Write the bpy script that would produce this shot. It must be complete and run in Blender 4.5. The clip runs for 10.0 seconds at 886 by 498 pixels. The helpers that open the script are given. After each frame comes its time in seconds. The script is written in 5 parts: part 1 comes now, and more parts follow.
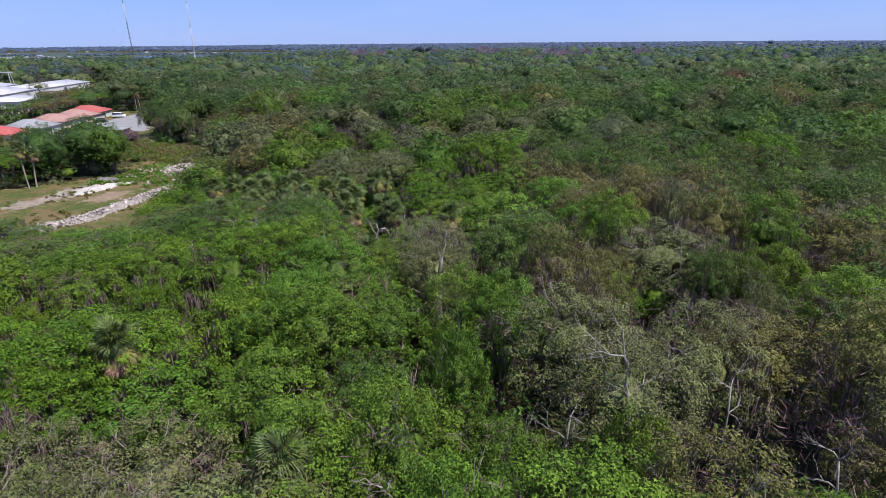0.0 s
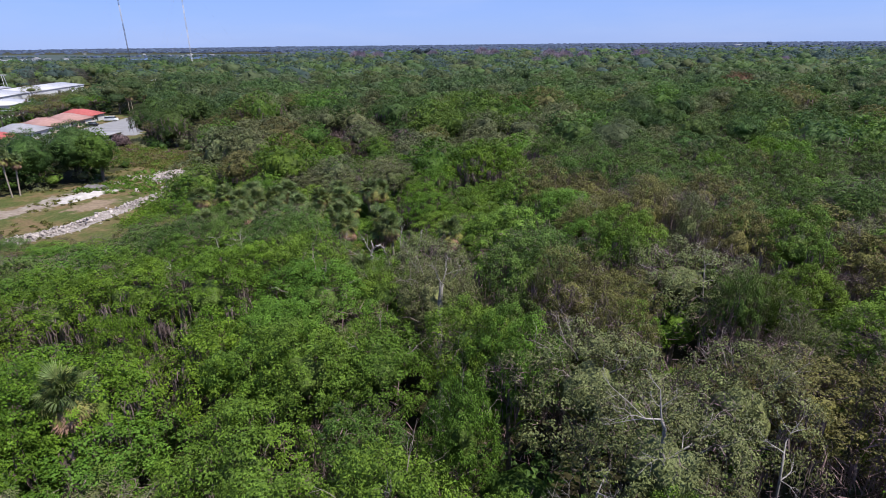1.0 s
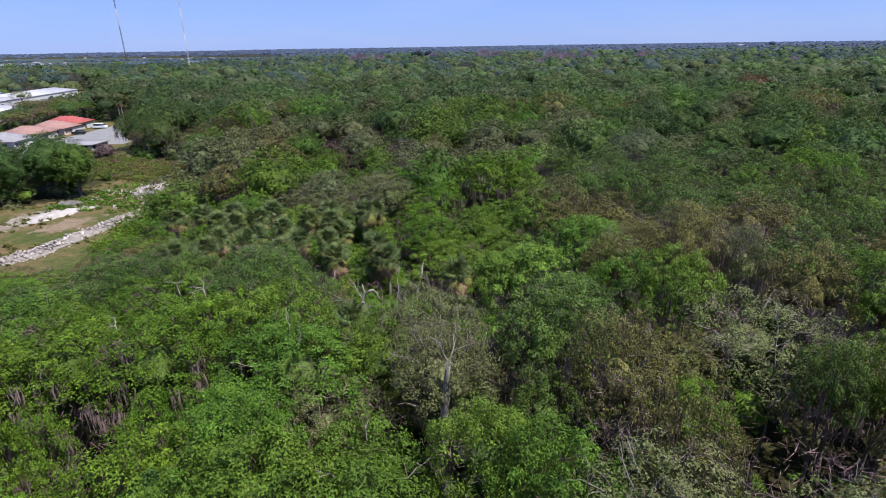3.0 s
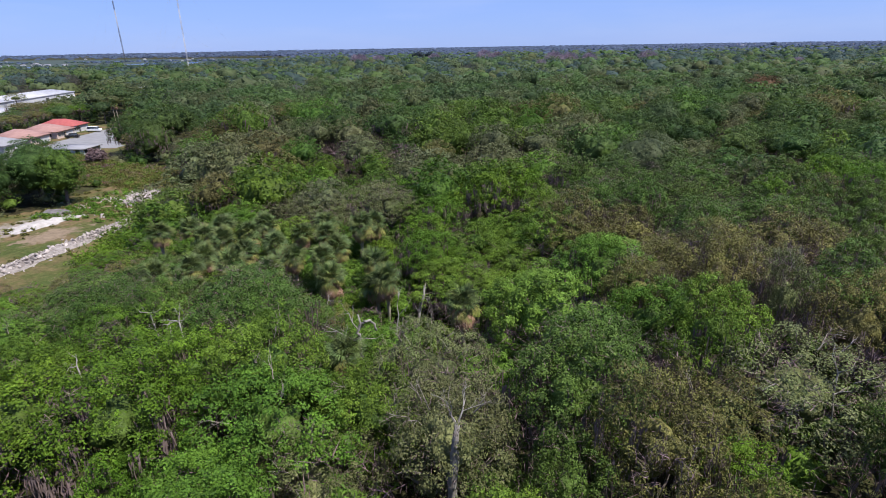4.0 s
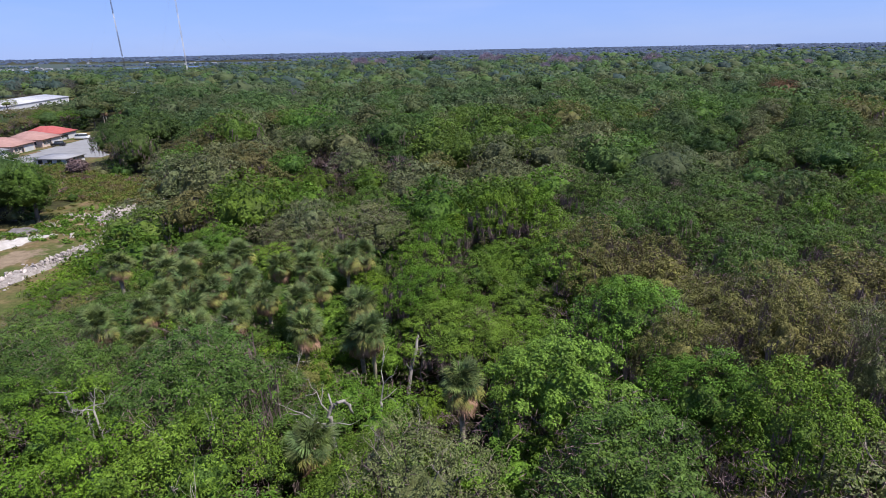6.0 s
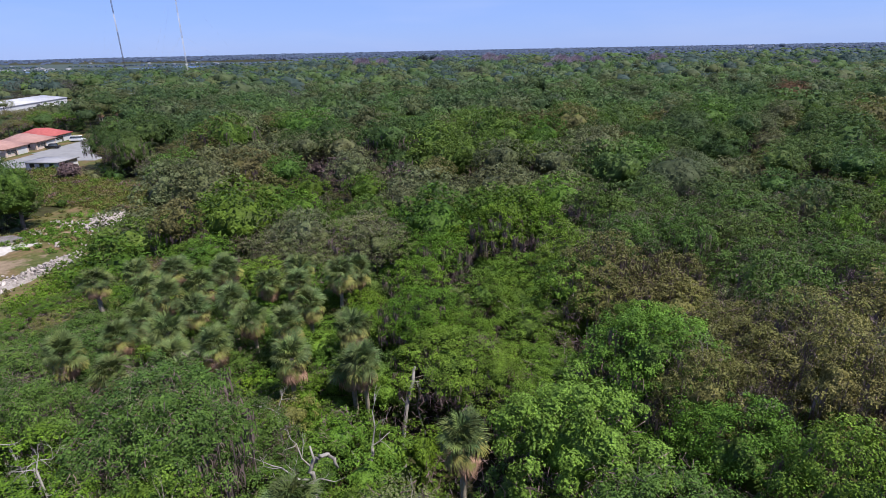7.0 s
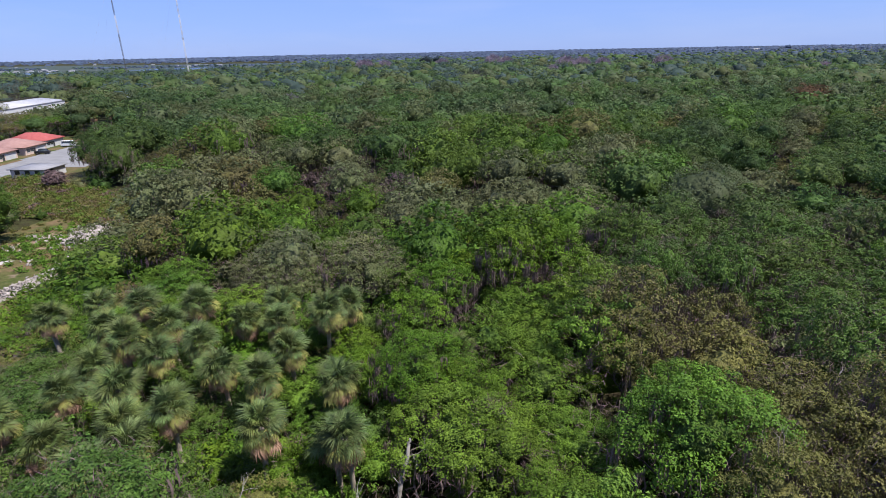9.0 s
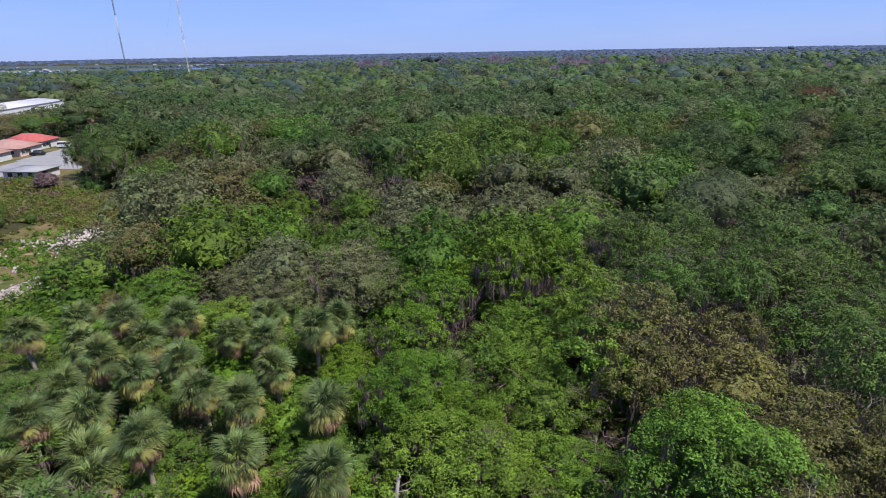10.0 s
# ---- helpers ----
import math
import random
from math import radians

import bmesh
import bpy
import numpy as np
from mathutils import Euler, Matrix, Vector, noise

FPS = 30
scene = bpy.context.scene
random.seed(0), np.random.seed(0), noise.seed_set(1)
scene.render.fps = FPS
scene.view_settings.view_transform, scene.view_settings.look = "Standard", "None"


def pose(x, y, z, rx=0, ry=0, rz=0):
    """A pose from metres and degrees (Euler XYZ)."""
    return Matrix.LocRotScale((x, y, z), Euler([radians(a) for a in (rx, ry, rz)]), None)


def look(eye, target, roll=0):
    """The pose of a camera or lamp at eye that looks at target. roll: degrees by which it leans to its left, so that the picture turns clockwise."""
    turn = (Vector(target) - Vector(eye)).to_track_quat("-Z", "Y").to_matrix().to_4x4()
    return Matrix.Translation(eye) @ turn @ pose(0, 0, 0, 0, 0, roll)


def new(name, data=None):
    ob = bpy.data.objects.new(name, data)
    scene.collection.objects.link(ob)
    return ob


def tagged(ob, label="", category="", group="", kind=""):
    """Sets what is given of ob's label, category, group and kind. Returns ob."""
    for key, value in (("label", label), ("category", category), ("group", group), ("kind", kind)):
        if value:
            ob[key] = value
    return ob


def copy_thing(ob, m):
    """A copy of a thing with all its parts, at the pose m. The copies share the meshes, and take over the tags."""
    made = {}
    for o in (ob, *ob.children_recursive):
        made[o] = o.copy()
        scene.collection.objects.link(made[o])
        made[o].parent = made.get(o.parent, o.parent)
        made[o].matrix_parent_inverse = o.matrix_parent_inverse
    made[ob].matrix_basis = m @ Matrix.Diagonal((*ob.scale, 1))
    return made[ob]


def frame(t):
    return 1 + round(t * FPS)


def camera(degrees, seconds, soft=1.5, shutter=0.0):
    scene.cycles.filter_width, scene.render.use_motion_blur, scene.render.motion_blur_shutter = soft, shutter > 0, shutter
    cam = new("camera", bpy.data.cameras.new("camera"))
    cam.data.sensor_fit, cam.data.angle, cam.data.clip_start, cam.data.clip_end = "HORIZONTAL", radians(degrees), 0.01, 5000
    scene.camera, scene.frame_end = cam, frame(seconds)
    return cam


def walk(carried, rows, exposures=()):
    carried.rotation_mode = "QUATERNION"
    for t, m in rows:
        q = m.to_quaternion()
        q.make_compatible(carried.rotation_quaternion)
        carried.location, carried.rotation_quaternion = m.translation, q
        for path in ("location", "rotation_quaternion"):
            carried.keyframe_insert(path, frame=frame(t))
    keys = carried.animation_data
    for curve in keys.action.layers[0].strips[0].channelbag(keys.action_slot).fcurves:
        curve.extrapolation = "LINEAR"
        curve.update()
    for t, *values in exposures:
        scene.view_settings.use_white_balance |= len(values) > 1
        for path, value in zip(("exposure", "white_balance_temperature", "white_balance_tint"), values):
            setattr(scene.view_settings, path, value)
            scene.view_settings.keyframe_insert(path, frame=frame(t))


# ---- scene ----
cam = camera(78.8, 10.0, soft=0.65)
PATH = [
    (0, (0.567, -2.918, 31.622), (0.544, -1.052, 30.901), -0.5),
    (0.5, (0.557, -0.513, 31.662), (0.537, 1.353, 30.942), -0.7),
    (1, (0.404, 2.046, 31.689), (0.385, 3.913, 30.973), -0.6),
    (1.5, (0.24, 4.604, 31.732), (0.22, 6.472, 31.017), -0.7),
    (2, (0.219, 7.13, 31.827), (0.196, 8.999, 31.114), -0.8),
    (2.5, (0.201, 9.722, 31.882), (0.177, 11.591, 31.171), -0.9),
    (4, (-0.339, 17.94, 32.02), (-0.367, 19.81, 31.312), -1.0),
    (4.5, (-0.258, 20.519, 32.055), (-0.288, 22.391, 31.351), -1.1),
    (5, (-0.145, 23.065, 32.113), (-0.177, 24.937, 31.41), -1.0),
    (5.5, (0.028, 25.571, 32.151), (-0.007, 27.444, 31.451), -1.1),
    (7, (0.318, 32.728, 32.331), (0.272, 34.601, 31.632), -1.2),
    (7.5, (0.345, 34.898, 32.39), (0.295, 36.772, 31.693), -1.2),
    (8, (0.207, 36.968, 32.471), (0.156, 38.842, 31.775), -1.1),
    (8.5, (0.198, 38.973, 32.491), (0.142, 40.848, 31.798), -1.2),
    (9, (0.295, 40.831, 32.548), (0.237, 42.705, 31.854), -1.2),
    (9.5, (0.535, 42.447, 32.59), (0.474, 44.322, 31.897), -1.2),
    (10, (0.733, 43.902, 32.646), (0.67, 45.777, 31.953), -1.1),
]
walk(cam, [(t, look(eye, target, roll)) for t, eye, target, roll in PATH], [(0.0, 0.76)])

# ---- light ----
SUN_EL, SUN_AZ = 62.0, 112.0   # degrees above the horizon; compass bearing from +y towards +x
world = bpy.data.worlds.new("world")
scene.world = world
world.use_nodes = True
wt = world.node_tree
sky = wt.nodes.new("ShaderNodeTexSky")
sky.sky_type = "NISHITA"
sky.sun_disc = False
sky.sun_elevation = radians(SUN_EL)
sky.sun_rotation = radians(SUN_AZ)
sky.altitude = 0
sky.air_density = 1.0
sky.dust_density = 0.1
sky.ozone_density = 4.0
tint = wt.nodes.new("ShaderNodeMix")   # clear blue spring sky
tint.data_type, tint.blend_type = "RGBA", "MULTIPLY"
tint.inputs["Factor"].default_value = 1.0
tint.inputs["B"].default_value = (0.545, 0.665, 1.28, 1)
wt.links.new(sky.outputs[0], tint.inputs["A"])
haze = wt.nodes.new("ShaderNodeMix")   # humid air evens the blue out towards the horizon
haze.data_type = "RGBA"
haze.inputs["Factor"].default_value = 0.62
haze.inputs["B"].default_value = (2.78, 4.2, 8.3, 1)
wt.links.new(tint.outputs["Result"], haze.inputs["A"])
wc = wt.nodes.new("ShaderNodeTexCoord")     # faint high wisps of cloud
wm = wt.nodes.new("ShaderNodeMapping")
wm.inputs["Scale"].default_value = (1.6, 1.6, 9.0)
wt.links.new(wc.outputs["Generated"], wm.inputs["Vector"])
wn0 = wt.nodes.new("ShaderNodeTexNoise")
wn0.inputs["Scale"].default_value = 2.2
wn0.inputs["Detail"].default_value = 5.0
wt.links.new(wm.outputs["Vector"], wn0.inputs["Vector"])
wr0 = wt.nodes.new("ShaderNodeMapRange")
wr0.inputs["From Min"].default_value, wr0.inputs["From Max"].default_value = 0.5, 0.8
wr0.inputs["To Max"].default_value = 0.2
wt.links.new(wn0.outputs["Fac"], wr0.inputs["Value"])
wisp = wt.nodes.new("ShaderNodeMix")
wisp.data_type = "RGBA"
wisp.inputs["B"].default_value = (5.0, 5.6, 7.9, 1)
wt.links.new(wr0.outputs["Result"], wisp.inputs["Factor"])
wt.links.new(haze.outputs["Result"], wisp.inputs["A"])
wt.links.new(wisp.outputs["Result"], wt.nodes["Background"].inputs[0])
wt.nodes["Background"].inputs[1].default_value = 0.072
sun = new("sun", bpy.data.lights.new("sun", "SUN"))
sun.data.energy = 5.0
sun.data.angle = radians(0.53)
sun.data.color = (1.0, 0.965, 0.89)
sun.matrix_world = look((0, 0, 0), (-math.sin(radians(SUN_AZ)) * math.cos(radians(SUN_EL)), -math.cos(radians(SUN_AZ)) * math.cos(radians(SUN_EL)), -math.sin(radians(SUN_EL))))
rng = np.random.default_rng(7)


# ---- materials ----
def material(name, rough=0.8, metal=0.0, spec=0.3):
    m = bpy.data.materials.new(name)
    m.use_nodes = True
    b = m.node_tree.nodes["Principled BSDF"]
    b.inputs["Roughness"].default_value = rough
    b.inputs["Metallic"].default_value = metal
    b.inputs["Specular IOR Level"].default_value = spec
    return m, m.node_tree, b


def noise_ramp(nt, scale, stops, detail=5.0, coord="Object", rough=0.6):
    tc = nt.nodes.new("ShaderNodeTexCoord")
    n = nt.nodes.new("ShaderNodeTexNoise")
    n.inputs["Scale"].default_value = scale
    n.inputs["Detail"].default_value = detail
    n.inputs["Roughness"].default_value = rough
    nt.links.new(tc.outputs[coord], n.inputs["Vector"])
    r = nt.nodes.new("ShaderNodeValToRGB")
    els = r.color_ramp.elements
    while len(els) < len(stops):
        els.new(0.5)
    for e, (p, c) in zip(els, stops):
        e.position, e.color = p, (*c, 1)
    nt.links.new(n.outputs["Fac"], r.inputs["Fac"])
    return n, r


def mixed(nt, a, b, fac, mode="MIX"):
    m = nt.nodes.new("ShaderNodeMix")
    m.data_type, m.blend_type = "RGBA", mode
    for sock, v in ((m.inputs["Factor"], fac), (m.inputs["A"], a), (m.inputs["B"], b)):
        if isinstance(v, bpy.types.NodeSocket):
            nt.links.new(v, sock)
        else:
            sock.default_value = v if isinstance(v, float) else (*v, 1)
    return m.outputs["Result"]


def bumped(nt, b, height, strength, dist):
    bump = nt.nodes.new("ShaderNodeBump")
    bump.inputs["Strength"].default_value = strength
    bump.inputs["Distance"].default_value = dist
    nt.links.new(height, bump.inputs["Height"])
    nt.links.new(bump.outputs["Normal"], b.inputs["Normal"])


def foliage(name, dark, light, young, world_scale=0.22, thin=0.36, grain=11.0, relief=1.1, spread=1.0, gloss=0.22, drift=1.0):
    """Leaves: each leaf its own tint, each clump and each tree another, some light passing through."""
    m, nt, b = material(name, 0.55, 0.0, gloss)
    geo = nt.nodes.new("ShaderNodeNewGeometry")
    info = nt.nodes.new("ShaderNodeObjectInfo")
    leafy = nt.nodes.new("ShaderNodeMapRange")
    leafy.inputs["To Min"].default_value, leafy.inputs["To Max"].default_value = 0.5 - 0.5 * spread, 0.5 + 0.5 * spread
    nt.links.new(geo.outputs["Random Per Island"], leafy.inputs["Value"])
    base = mixed(nt, dark, light, leafy.outputs["Result"])
    tc = nt.nodes.new("ShaderNodeTexCoord")
    n = nt.nodes.new("ShaderNodeTexNoise")
    n.inputs["Scale"].default_value = world_scale
    n.inputs["Detail"].default_value = 3.0
    nt.links.new(geo.outputs["Position"], n.inputs["Vector"])
    mr = nt.nodes.new("ShaderNodeMapRange")
    mr.inputs["From Min"].default_value, mr.inputs["From Max"].default_value = 0.42, 0.68
    nt.links.new(n.outputs["Fac"], mr.inputs["Value"])
    col = mixed(nt, base, young, mr.outputs["Result"])
    hsv = nt.nodes.new("ShaderNodeHueSaturation")
    v = nt.nodes.new("ShaderNodeMapRange")
    v.inputs["To Min"].default_value, v.inputs["To Max"].default_value = 1 - 0.25 * drift, 1 + 0.25 * drift
    own = nt.nodes.new("ShaderNodeAttribute")   # one number for each tree of a joined wood
    own.attribute_name = "tree"
    both = nt.nodes.new("ShaderNodeMath")
    nt.links.new(own.outputs["Fac"], both.inputs[0])
    nt.links.new(info.outputs["Random"], both.inputs[1])
    one = nt.nodes.new("ShaderNodeMath")
    one.operation = "FRACT"
    nt.links.new(both.outputs["Value"], one.inputs[0])
    nt.links.new(one.outputs["Value"], v.inputs["Value"])
    nt.links.new(v.outputs["Result"], hsv.inputs["Value"])
    h = nt.nodes.new("ShaderNodeMapRange")
    h.inputs["To Min"].default_value, h.inputs["To Max"].default_value = 0.498 - 0.021 * drift, 0.498 + 0.021 * drift
    twice = nt.nodes.new("ShaderNodeMath")
    twice.operation = "MULTIPLY"
    twice.inputs[1].default_value = 7.3
    nt.links.new(one.outputs["Value"], twice.inputs[0])
    hue = nt.nodes.new("ShaderNodeMath")
    hue.operation = "FRACT"
    nt.links.new(twice.outputs["Value"], hue.inputs[0])
    nt.links.new(hue.outputs["Value"], h.inputs["Value"])
    nt.links.new(h.outputs["Result"], hsv.inputs["Hue"])
    fine = nt.nodes.new("ShaderNodeTexVoronoi")   # single leaves within a spray, each with its own tone and tilt
    fine.inputs["Scale"].default_value = grain
    nt.links.new(geo.outputs["Position"], fine.inputs["Vector"])
    fr = nt.nodes.new("ShaderNodeMapRange")
    fr.inputs["To Min"].default_value, fr.inputs["To Max"].default_value = 1 - 0.4 * spread, 1 + 0.4 * spread
    nt.links.new(fine.outputs["Color"], fr.inputs["Value"])
    col = mixed(nt, col, fr.outputs["Result"], 1.0, "MULTIPLY")
    tone = nt.nodes.new("ShaderNodeTexNoise")   # sprays of old and young leaves
    tone.inputs["Scale"].default_value = grain * 0.085
    tone.inputs["Detail"].default_value = 2.0
    nt.links.new(geo.outputs["Position"], tone.inputs["Vector"])
    tr0 = nt.nodes.new("ShaderNodeMapRange")
    tr0.inputs["From Min"].default_value, tr0.inputs["From Max"].default_value = 0.36, 0.64
    tr0.inputs["To Min"].default_value, tr0.inputs["To Max"].default_value = 1 - 0.42 * drift, 1 + 0.42 * drift
    nt.links.new(tone.outputs["Fac"], tr0.inputs["Value"])
    col = mixed(nt, col, tr0.outputs["Result"], 1.0, "MULTIPLY")
    off = nt.nodes.new("ShaderNodeVectorMath")
    off.operation = "SUBTRACT"
    off.inputs[1].default_value = (0.5, 0.5, 0.5)
    nt.links.new(fine.outputs["Color"], off.inputs[0])
    tilt = nt.nodes.new("ShaderNodeVectorMath")
    tilt.operation = "MULTIPLY_ADD"
    tilt.inputs[1].default_value = (relief, relief, relief)
    nt.links.new(off.outputs["Vector"], tilt.inputs[0])
    nt.links.new(geo.outputs["Normal"], tilt.inputs[2])
    face = nt.nodes.new("ShaderNodeVectorMath")
    face.operation = "NORMALIZE"
    nt.links.new(tilt.outputs["Vector"], face.inputs[0])
    nt.links.new(face.outputs["Vector"], b.inputs["Normal"])
    nt.links.new(col, hsv.inputs["Color"])
    nt.links.new(hsv.outputs["Color"], b.inputs["Base Color"])
    tr = nt.nodes.new("ShaderNodeBsdfTranslucent")
    nt.links.new(hsv.outputs["Color"], tr.inputs["Color"])
    mx = nt.nodes.new("ShaderNodeMixShader")
    mx.inputs[0].default_value = thin
    nt.links.new(b.outputs[0], mx.inputs[1])
    nt.links.new(tr.outputs[0], mx.inputs[2])
    nt.links.new(mx.outputs[0], nt.nodes["Material Output"].inputs["Surface"])
    return m


LEAF_COLOURS = {
    "bright": ((0.047, 0.095, 0.0105), (0.090, 0.163, 0.0175), (0.104, 0.184, 0.019)),
    "mid": ((0.050, 0.098, 0.015), (0.092, 0.164, 0.025), (0.104, 0.180, 0.025)),
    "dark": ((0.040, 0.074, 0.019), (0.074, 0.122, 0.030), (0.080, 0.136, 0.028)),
    "grey": ((0.074, 0.090, 0.033), (0.140, 0.160, 0.060), (0.113, 0.145, 0.046)),
    "olive": ((0.076, 0.082, 0.023), (0.132, 0.132, 0.039), (0.118, 0.130, 0.031)),
    # distant and horizon have the blue of haze mixed into their leaf colour
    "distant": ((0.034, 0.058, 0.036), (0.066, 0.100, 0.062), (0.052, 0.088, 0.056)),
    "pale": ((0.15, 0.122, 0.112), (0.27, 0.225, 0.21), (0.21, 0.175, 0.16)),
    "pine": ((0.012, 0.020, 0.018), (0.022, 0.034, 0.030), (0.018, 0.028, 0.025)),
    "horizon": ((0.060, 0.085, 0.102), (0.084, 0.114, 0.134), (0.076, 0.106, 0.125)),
    "light": ((0.074, 0.134, 0.024), (0.126, 0.205, 0.044), (0.11, 0.19, 0.03)),
    "bare": ((0.090, 0.062, 0.058), (0.18, 0.128, 0.122), (0.138, 0.103, 0.092)),
    "rust": ((0.085, 0.045, 0.02), (0.15, 0.08, 0.035), (0.12, 0.08, 0.03)),
}
GREEN = ("bright", "mid", "dark", "light")
LEAF = {k: foliage(k + "_leaves", *[(r * 0.96, g * 0.95, bl * 0.8) if k in GREEN else (r * 1.04, g * 0.96, bl * 1.08) for r, g, bl in c], thin=0.1 if k == "bare" else 0.24, spread=0.85, relief=0.9, gloss=0.12, drift=0.62) for k, c in LEAF_COLOURS.items() if k not in ("distant", "horizon", "pale", "pine")}
# leaves of the middle distance: darker, their blue raised slightly for haze
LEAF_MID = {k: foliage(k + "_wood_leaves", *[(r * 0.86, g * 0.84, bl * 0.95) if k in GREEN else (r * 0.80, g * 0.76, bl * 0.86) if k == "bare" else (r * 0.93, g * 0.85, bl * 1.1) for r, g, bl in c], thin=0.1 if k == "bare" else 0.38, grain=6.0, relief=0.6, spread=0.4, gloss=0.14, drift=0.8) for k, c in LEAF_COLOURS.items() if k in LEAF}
HAZE_EVENED = ("bright", "mid", "dark", "grey", "olive", "bare")   # haze put into the leaf colours draws these kinds together and bluer
# the other kinds only get more blue, also for haze
LEAF_HAZED = {k: foliage(k + "_hazed_treetops", *[(0.5 * r + 0.031, 0.5 * g + 0.046, 0.56 * bl + 0.026) if k in HAZE_EVENED else (r * 1.02, g * 0.96, bl * 1.35) for r, g, bl in c], world_scale=0.004 if k == "horizon" else 0.09, thin=0.42, grain={"horizon": 0.25, "distant": 0.6}.get(k, 2.5), relief=0.15 if k in ("horizon", "distant") else 0.3, spread=0.18, gloss=0.12, drift=0.6) for k, c in LEAF_COLOURS.items()}


def plain(name, c1, c2, scale=3.0, rough=0.85, bump=0.3, dist=0.03, metal=0.0, spec=0.25, per_object=0.0):
    m, nt, b = material(name, rough, metal, spec)
    n, r = noise_ramp(nt, scale, [(0.3, c1), (0.7, c2)])
    out = r.outputs["Color"]
    if per_object:
        info = nt.nodes.new("ShaderNodeObjectInfo")
        v = nt.nodes.new("ShaderNodeMapRange")
        v.inputs["To Min"].default_value, v.inputs["To Max"].default_value = 1 - per_object, 1 + per_object
        nt.links.new(info.outputs["Random"], v.inputs["Value"])
        hsv = nt.nodes.new("ShaderNodeHueSaturation")
        nt.links.new(v.outputs["Result"], hsv.inputs["Value"])
        nt.links.new(out, hsv.inputs["Color"])
        out = hsv.outputs["Color"]
    nt.links.new(out, b.inputs["Base Color"])
    if bump:
        bumped(nt, b, n.outputs["Fac"], bump, dist)
    return m


BARK = plain("bark", (0.07, 0.058, 0.048), (0.16, 0.135, 0.115), 5.0, 0.9, 0.6, 0.05)
DEADWOOD = plain("bleached_deadwood", (0.15, 0.133, 0.122), (0.29, 0.265, 0.25), 4.0, 0.85, 0.5, 0.03)
MOSS = plain("hanging_moss", (0.10, 0.070, 0.066), (0.19, 0.142, 0.136), 1.2, 0.95, 0.0)
TWIGS = plain("bare_twigs", (0.14, 0.11, 0.095), (0.27, 0.235, 0.21), 2.0, 0.9, 0.0)
FROND = foliage("palm_frond_green", (0.056, 0.087, 0.030), (0.110, 0.150, 0.056), (0.104, 0.132, 0.036), 0.5, 0.25, spread=0.7, relief=0.4)
FROND_OLD = plain("palm_frond_yellowed", (0.125, 0.145, 0.036), (0.24, 0.20, 0.06), 1.5, 0.7, 0.0, per_object=0.3)
FROND_DEAD = plain("palm_frond_dead_brown", (0.15, 0.082, 0.056), (0.35, 0.215, 0.155), 1.2, 0.9, 0.0, per_object=0.35)
PALMBARK = plain("palm_trunk", (0.17, 0.14, 0.11), (0.33, 0.28, 0.23), 4.0, 0.9, 0.6, 0.04)


def ground_material():
    m, nt, b = material("ground_soil_and_litter", 0.95, 0.0, 0.1)
    n1, r1 = noise_ramp(nt, 0.35, [(0.35, (0.028, 0.022, 0.014)), (0.62, (0.045, 0.05, 0.02))], 8.0)
    n2, r2 = noise_ramp(nt, 2.5, [(0.3, (0.6, 0.6, 0.6)), (0.7, (1.2, 1.15, 1.0))], 6.0)
    nt.links.new(mixed(nt, r1.outputs["Color"], r2.outputs["Color"], 1.0, "MULTIPLY"), b.inputs["Base Color"])
    bumped(nt, b, n2.outputs["Fac"], 0.6, 0.2)
    return m


def grass_material(worn=()):
    """Rough grass; worn holds (x, y, half length, half width, degrees, colours) of patches where bare soil shows."""
    m, nt, b = material("rough_grass", 0.95, 0.0, 0.1)
    n1, r1 = noise_ramp(nt, 0.12, [(0.35, (0.046, 0.064, 0.019)), (0.47, (0.074, 0.075, 0.028)), (0.58, (0.125, 0.088, 0.052))], 6.0)
    n2, r2 = noise_ramp(nt, 1.6, [(0.3, (0.62, 0.66, 0.55)), (0.7, (1.25, 1.2, 1.15))], 8.0)
    col = mixed(nt, r1.outputs["Color"], r2.outputs["Color"], 1.0, "MULTIPLY")
    for x, y, la, lb, deg, c1, c2 in worn:
        geo = nt.nodes.new("ShaderNodeNewGeometry")
        mp = nt.nodes.new("ShaderNodeMapping")
        mp.vector_type = "TEXTURE"
        mp.inputs["Location"].default_value = (x, y, 0)
        mp.inputs["Rotation"].default_value = (0, 0, radians(deg))
        mp.inputs["Scale"].default_value = (la, lb, 1000)
        nt.links.new(geo.outputs["Position"], mp.inputs["Vector"])
        ln = nt.nodes.new("ShaderNodeVectorMath")
        ln.operation = "LENGTH"
        nt.links.new(mp.outputs["Vector"], ln.inputs[0])
        nz, rz = noise_ramp(nt, 0.45, [(0.0, (0, 0, 0)), (1.0, (1, 1, 1))], 7.0)
        ad = nt.nodes.new("ShaderNodeMath")
        ad.operation = "MULTIPLY_ADD"
        nt.links.new(nz.outputs["Fac"], ad.inputs[0])
        ad.inputs[1].default_value = 2.6
        nt.links.new(ln.outputs["Value"], ad.inputs[2])
        mr = nt.nodes.new("ShaderNodeMapRange")
        mr.inputs["From Min"].default_value, mr.inputs["From Max"].default_value = 2.25, 1.95
        nt.links.new(ad.outputs["Value"], mr.inputs["Value"])
        ns, rs = noise_ramp(nt, 0.8, [(0.3, c1), (0.7, c2)], 6.0)
        col = mixed(nt, col, rs.outputs["Color"], mr.outputs["Result"])
    nt.links.new(col, b.inputs["Base Color"])
    bumped(nt, b, n2.outputs["Fac"], 0.7, 0.15)
    return m


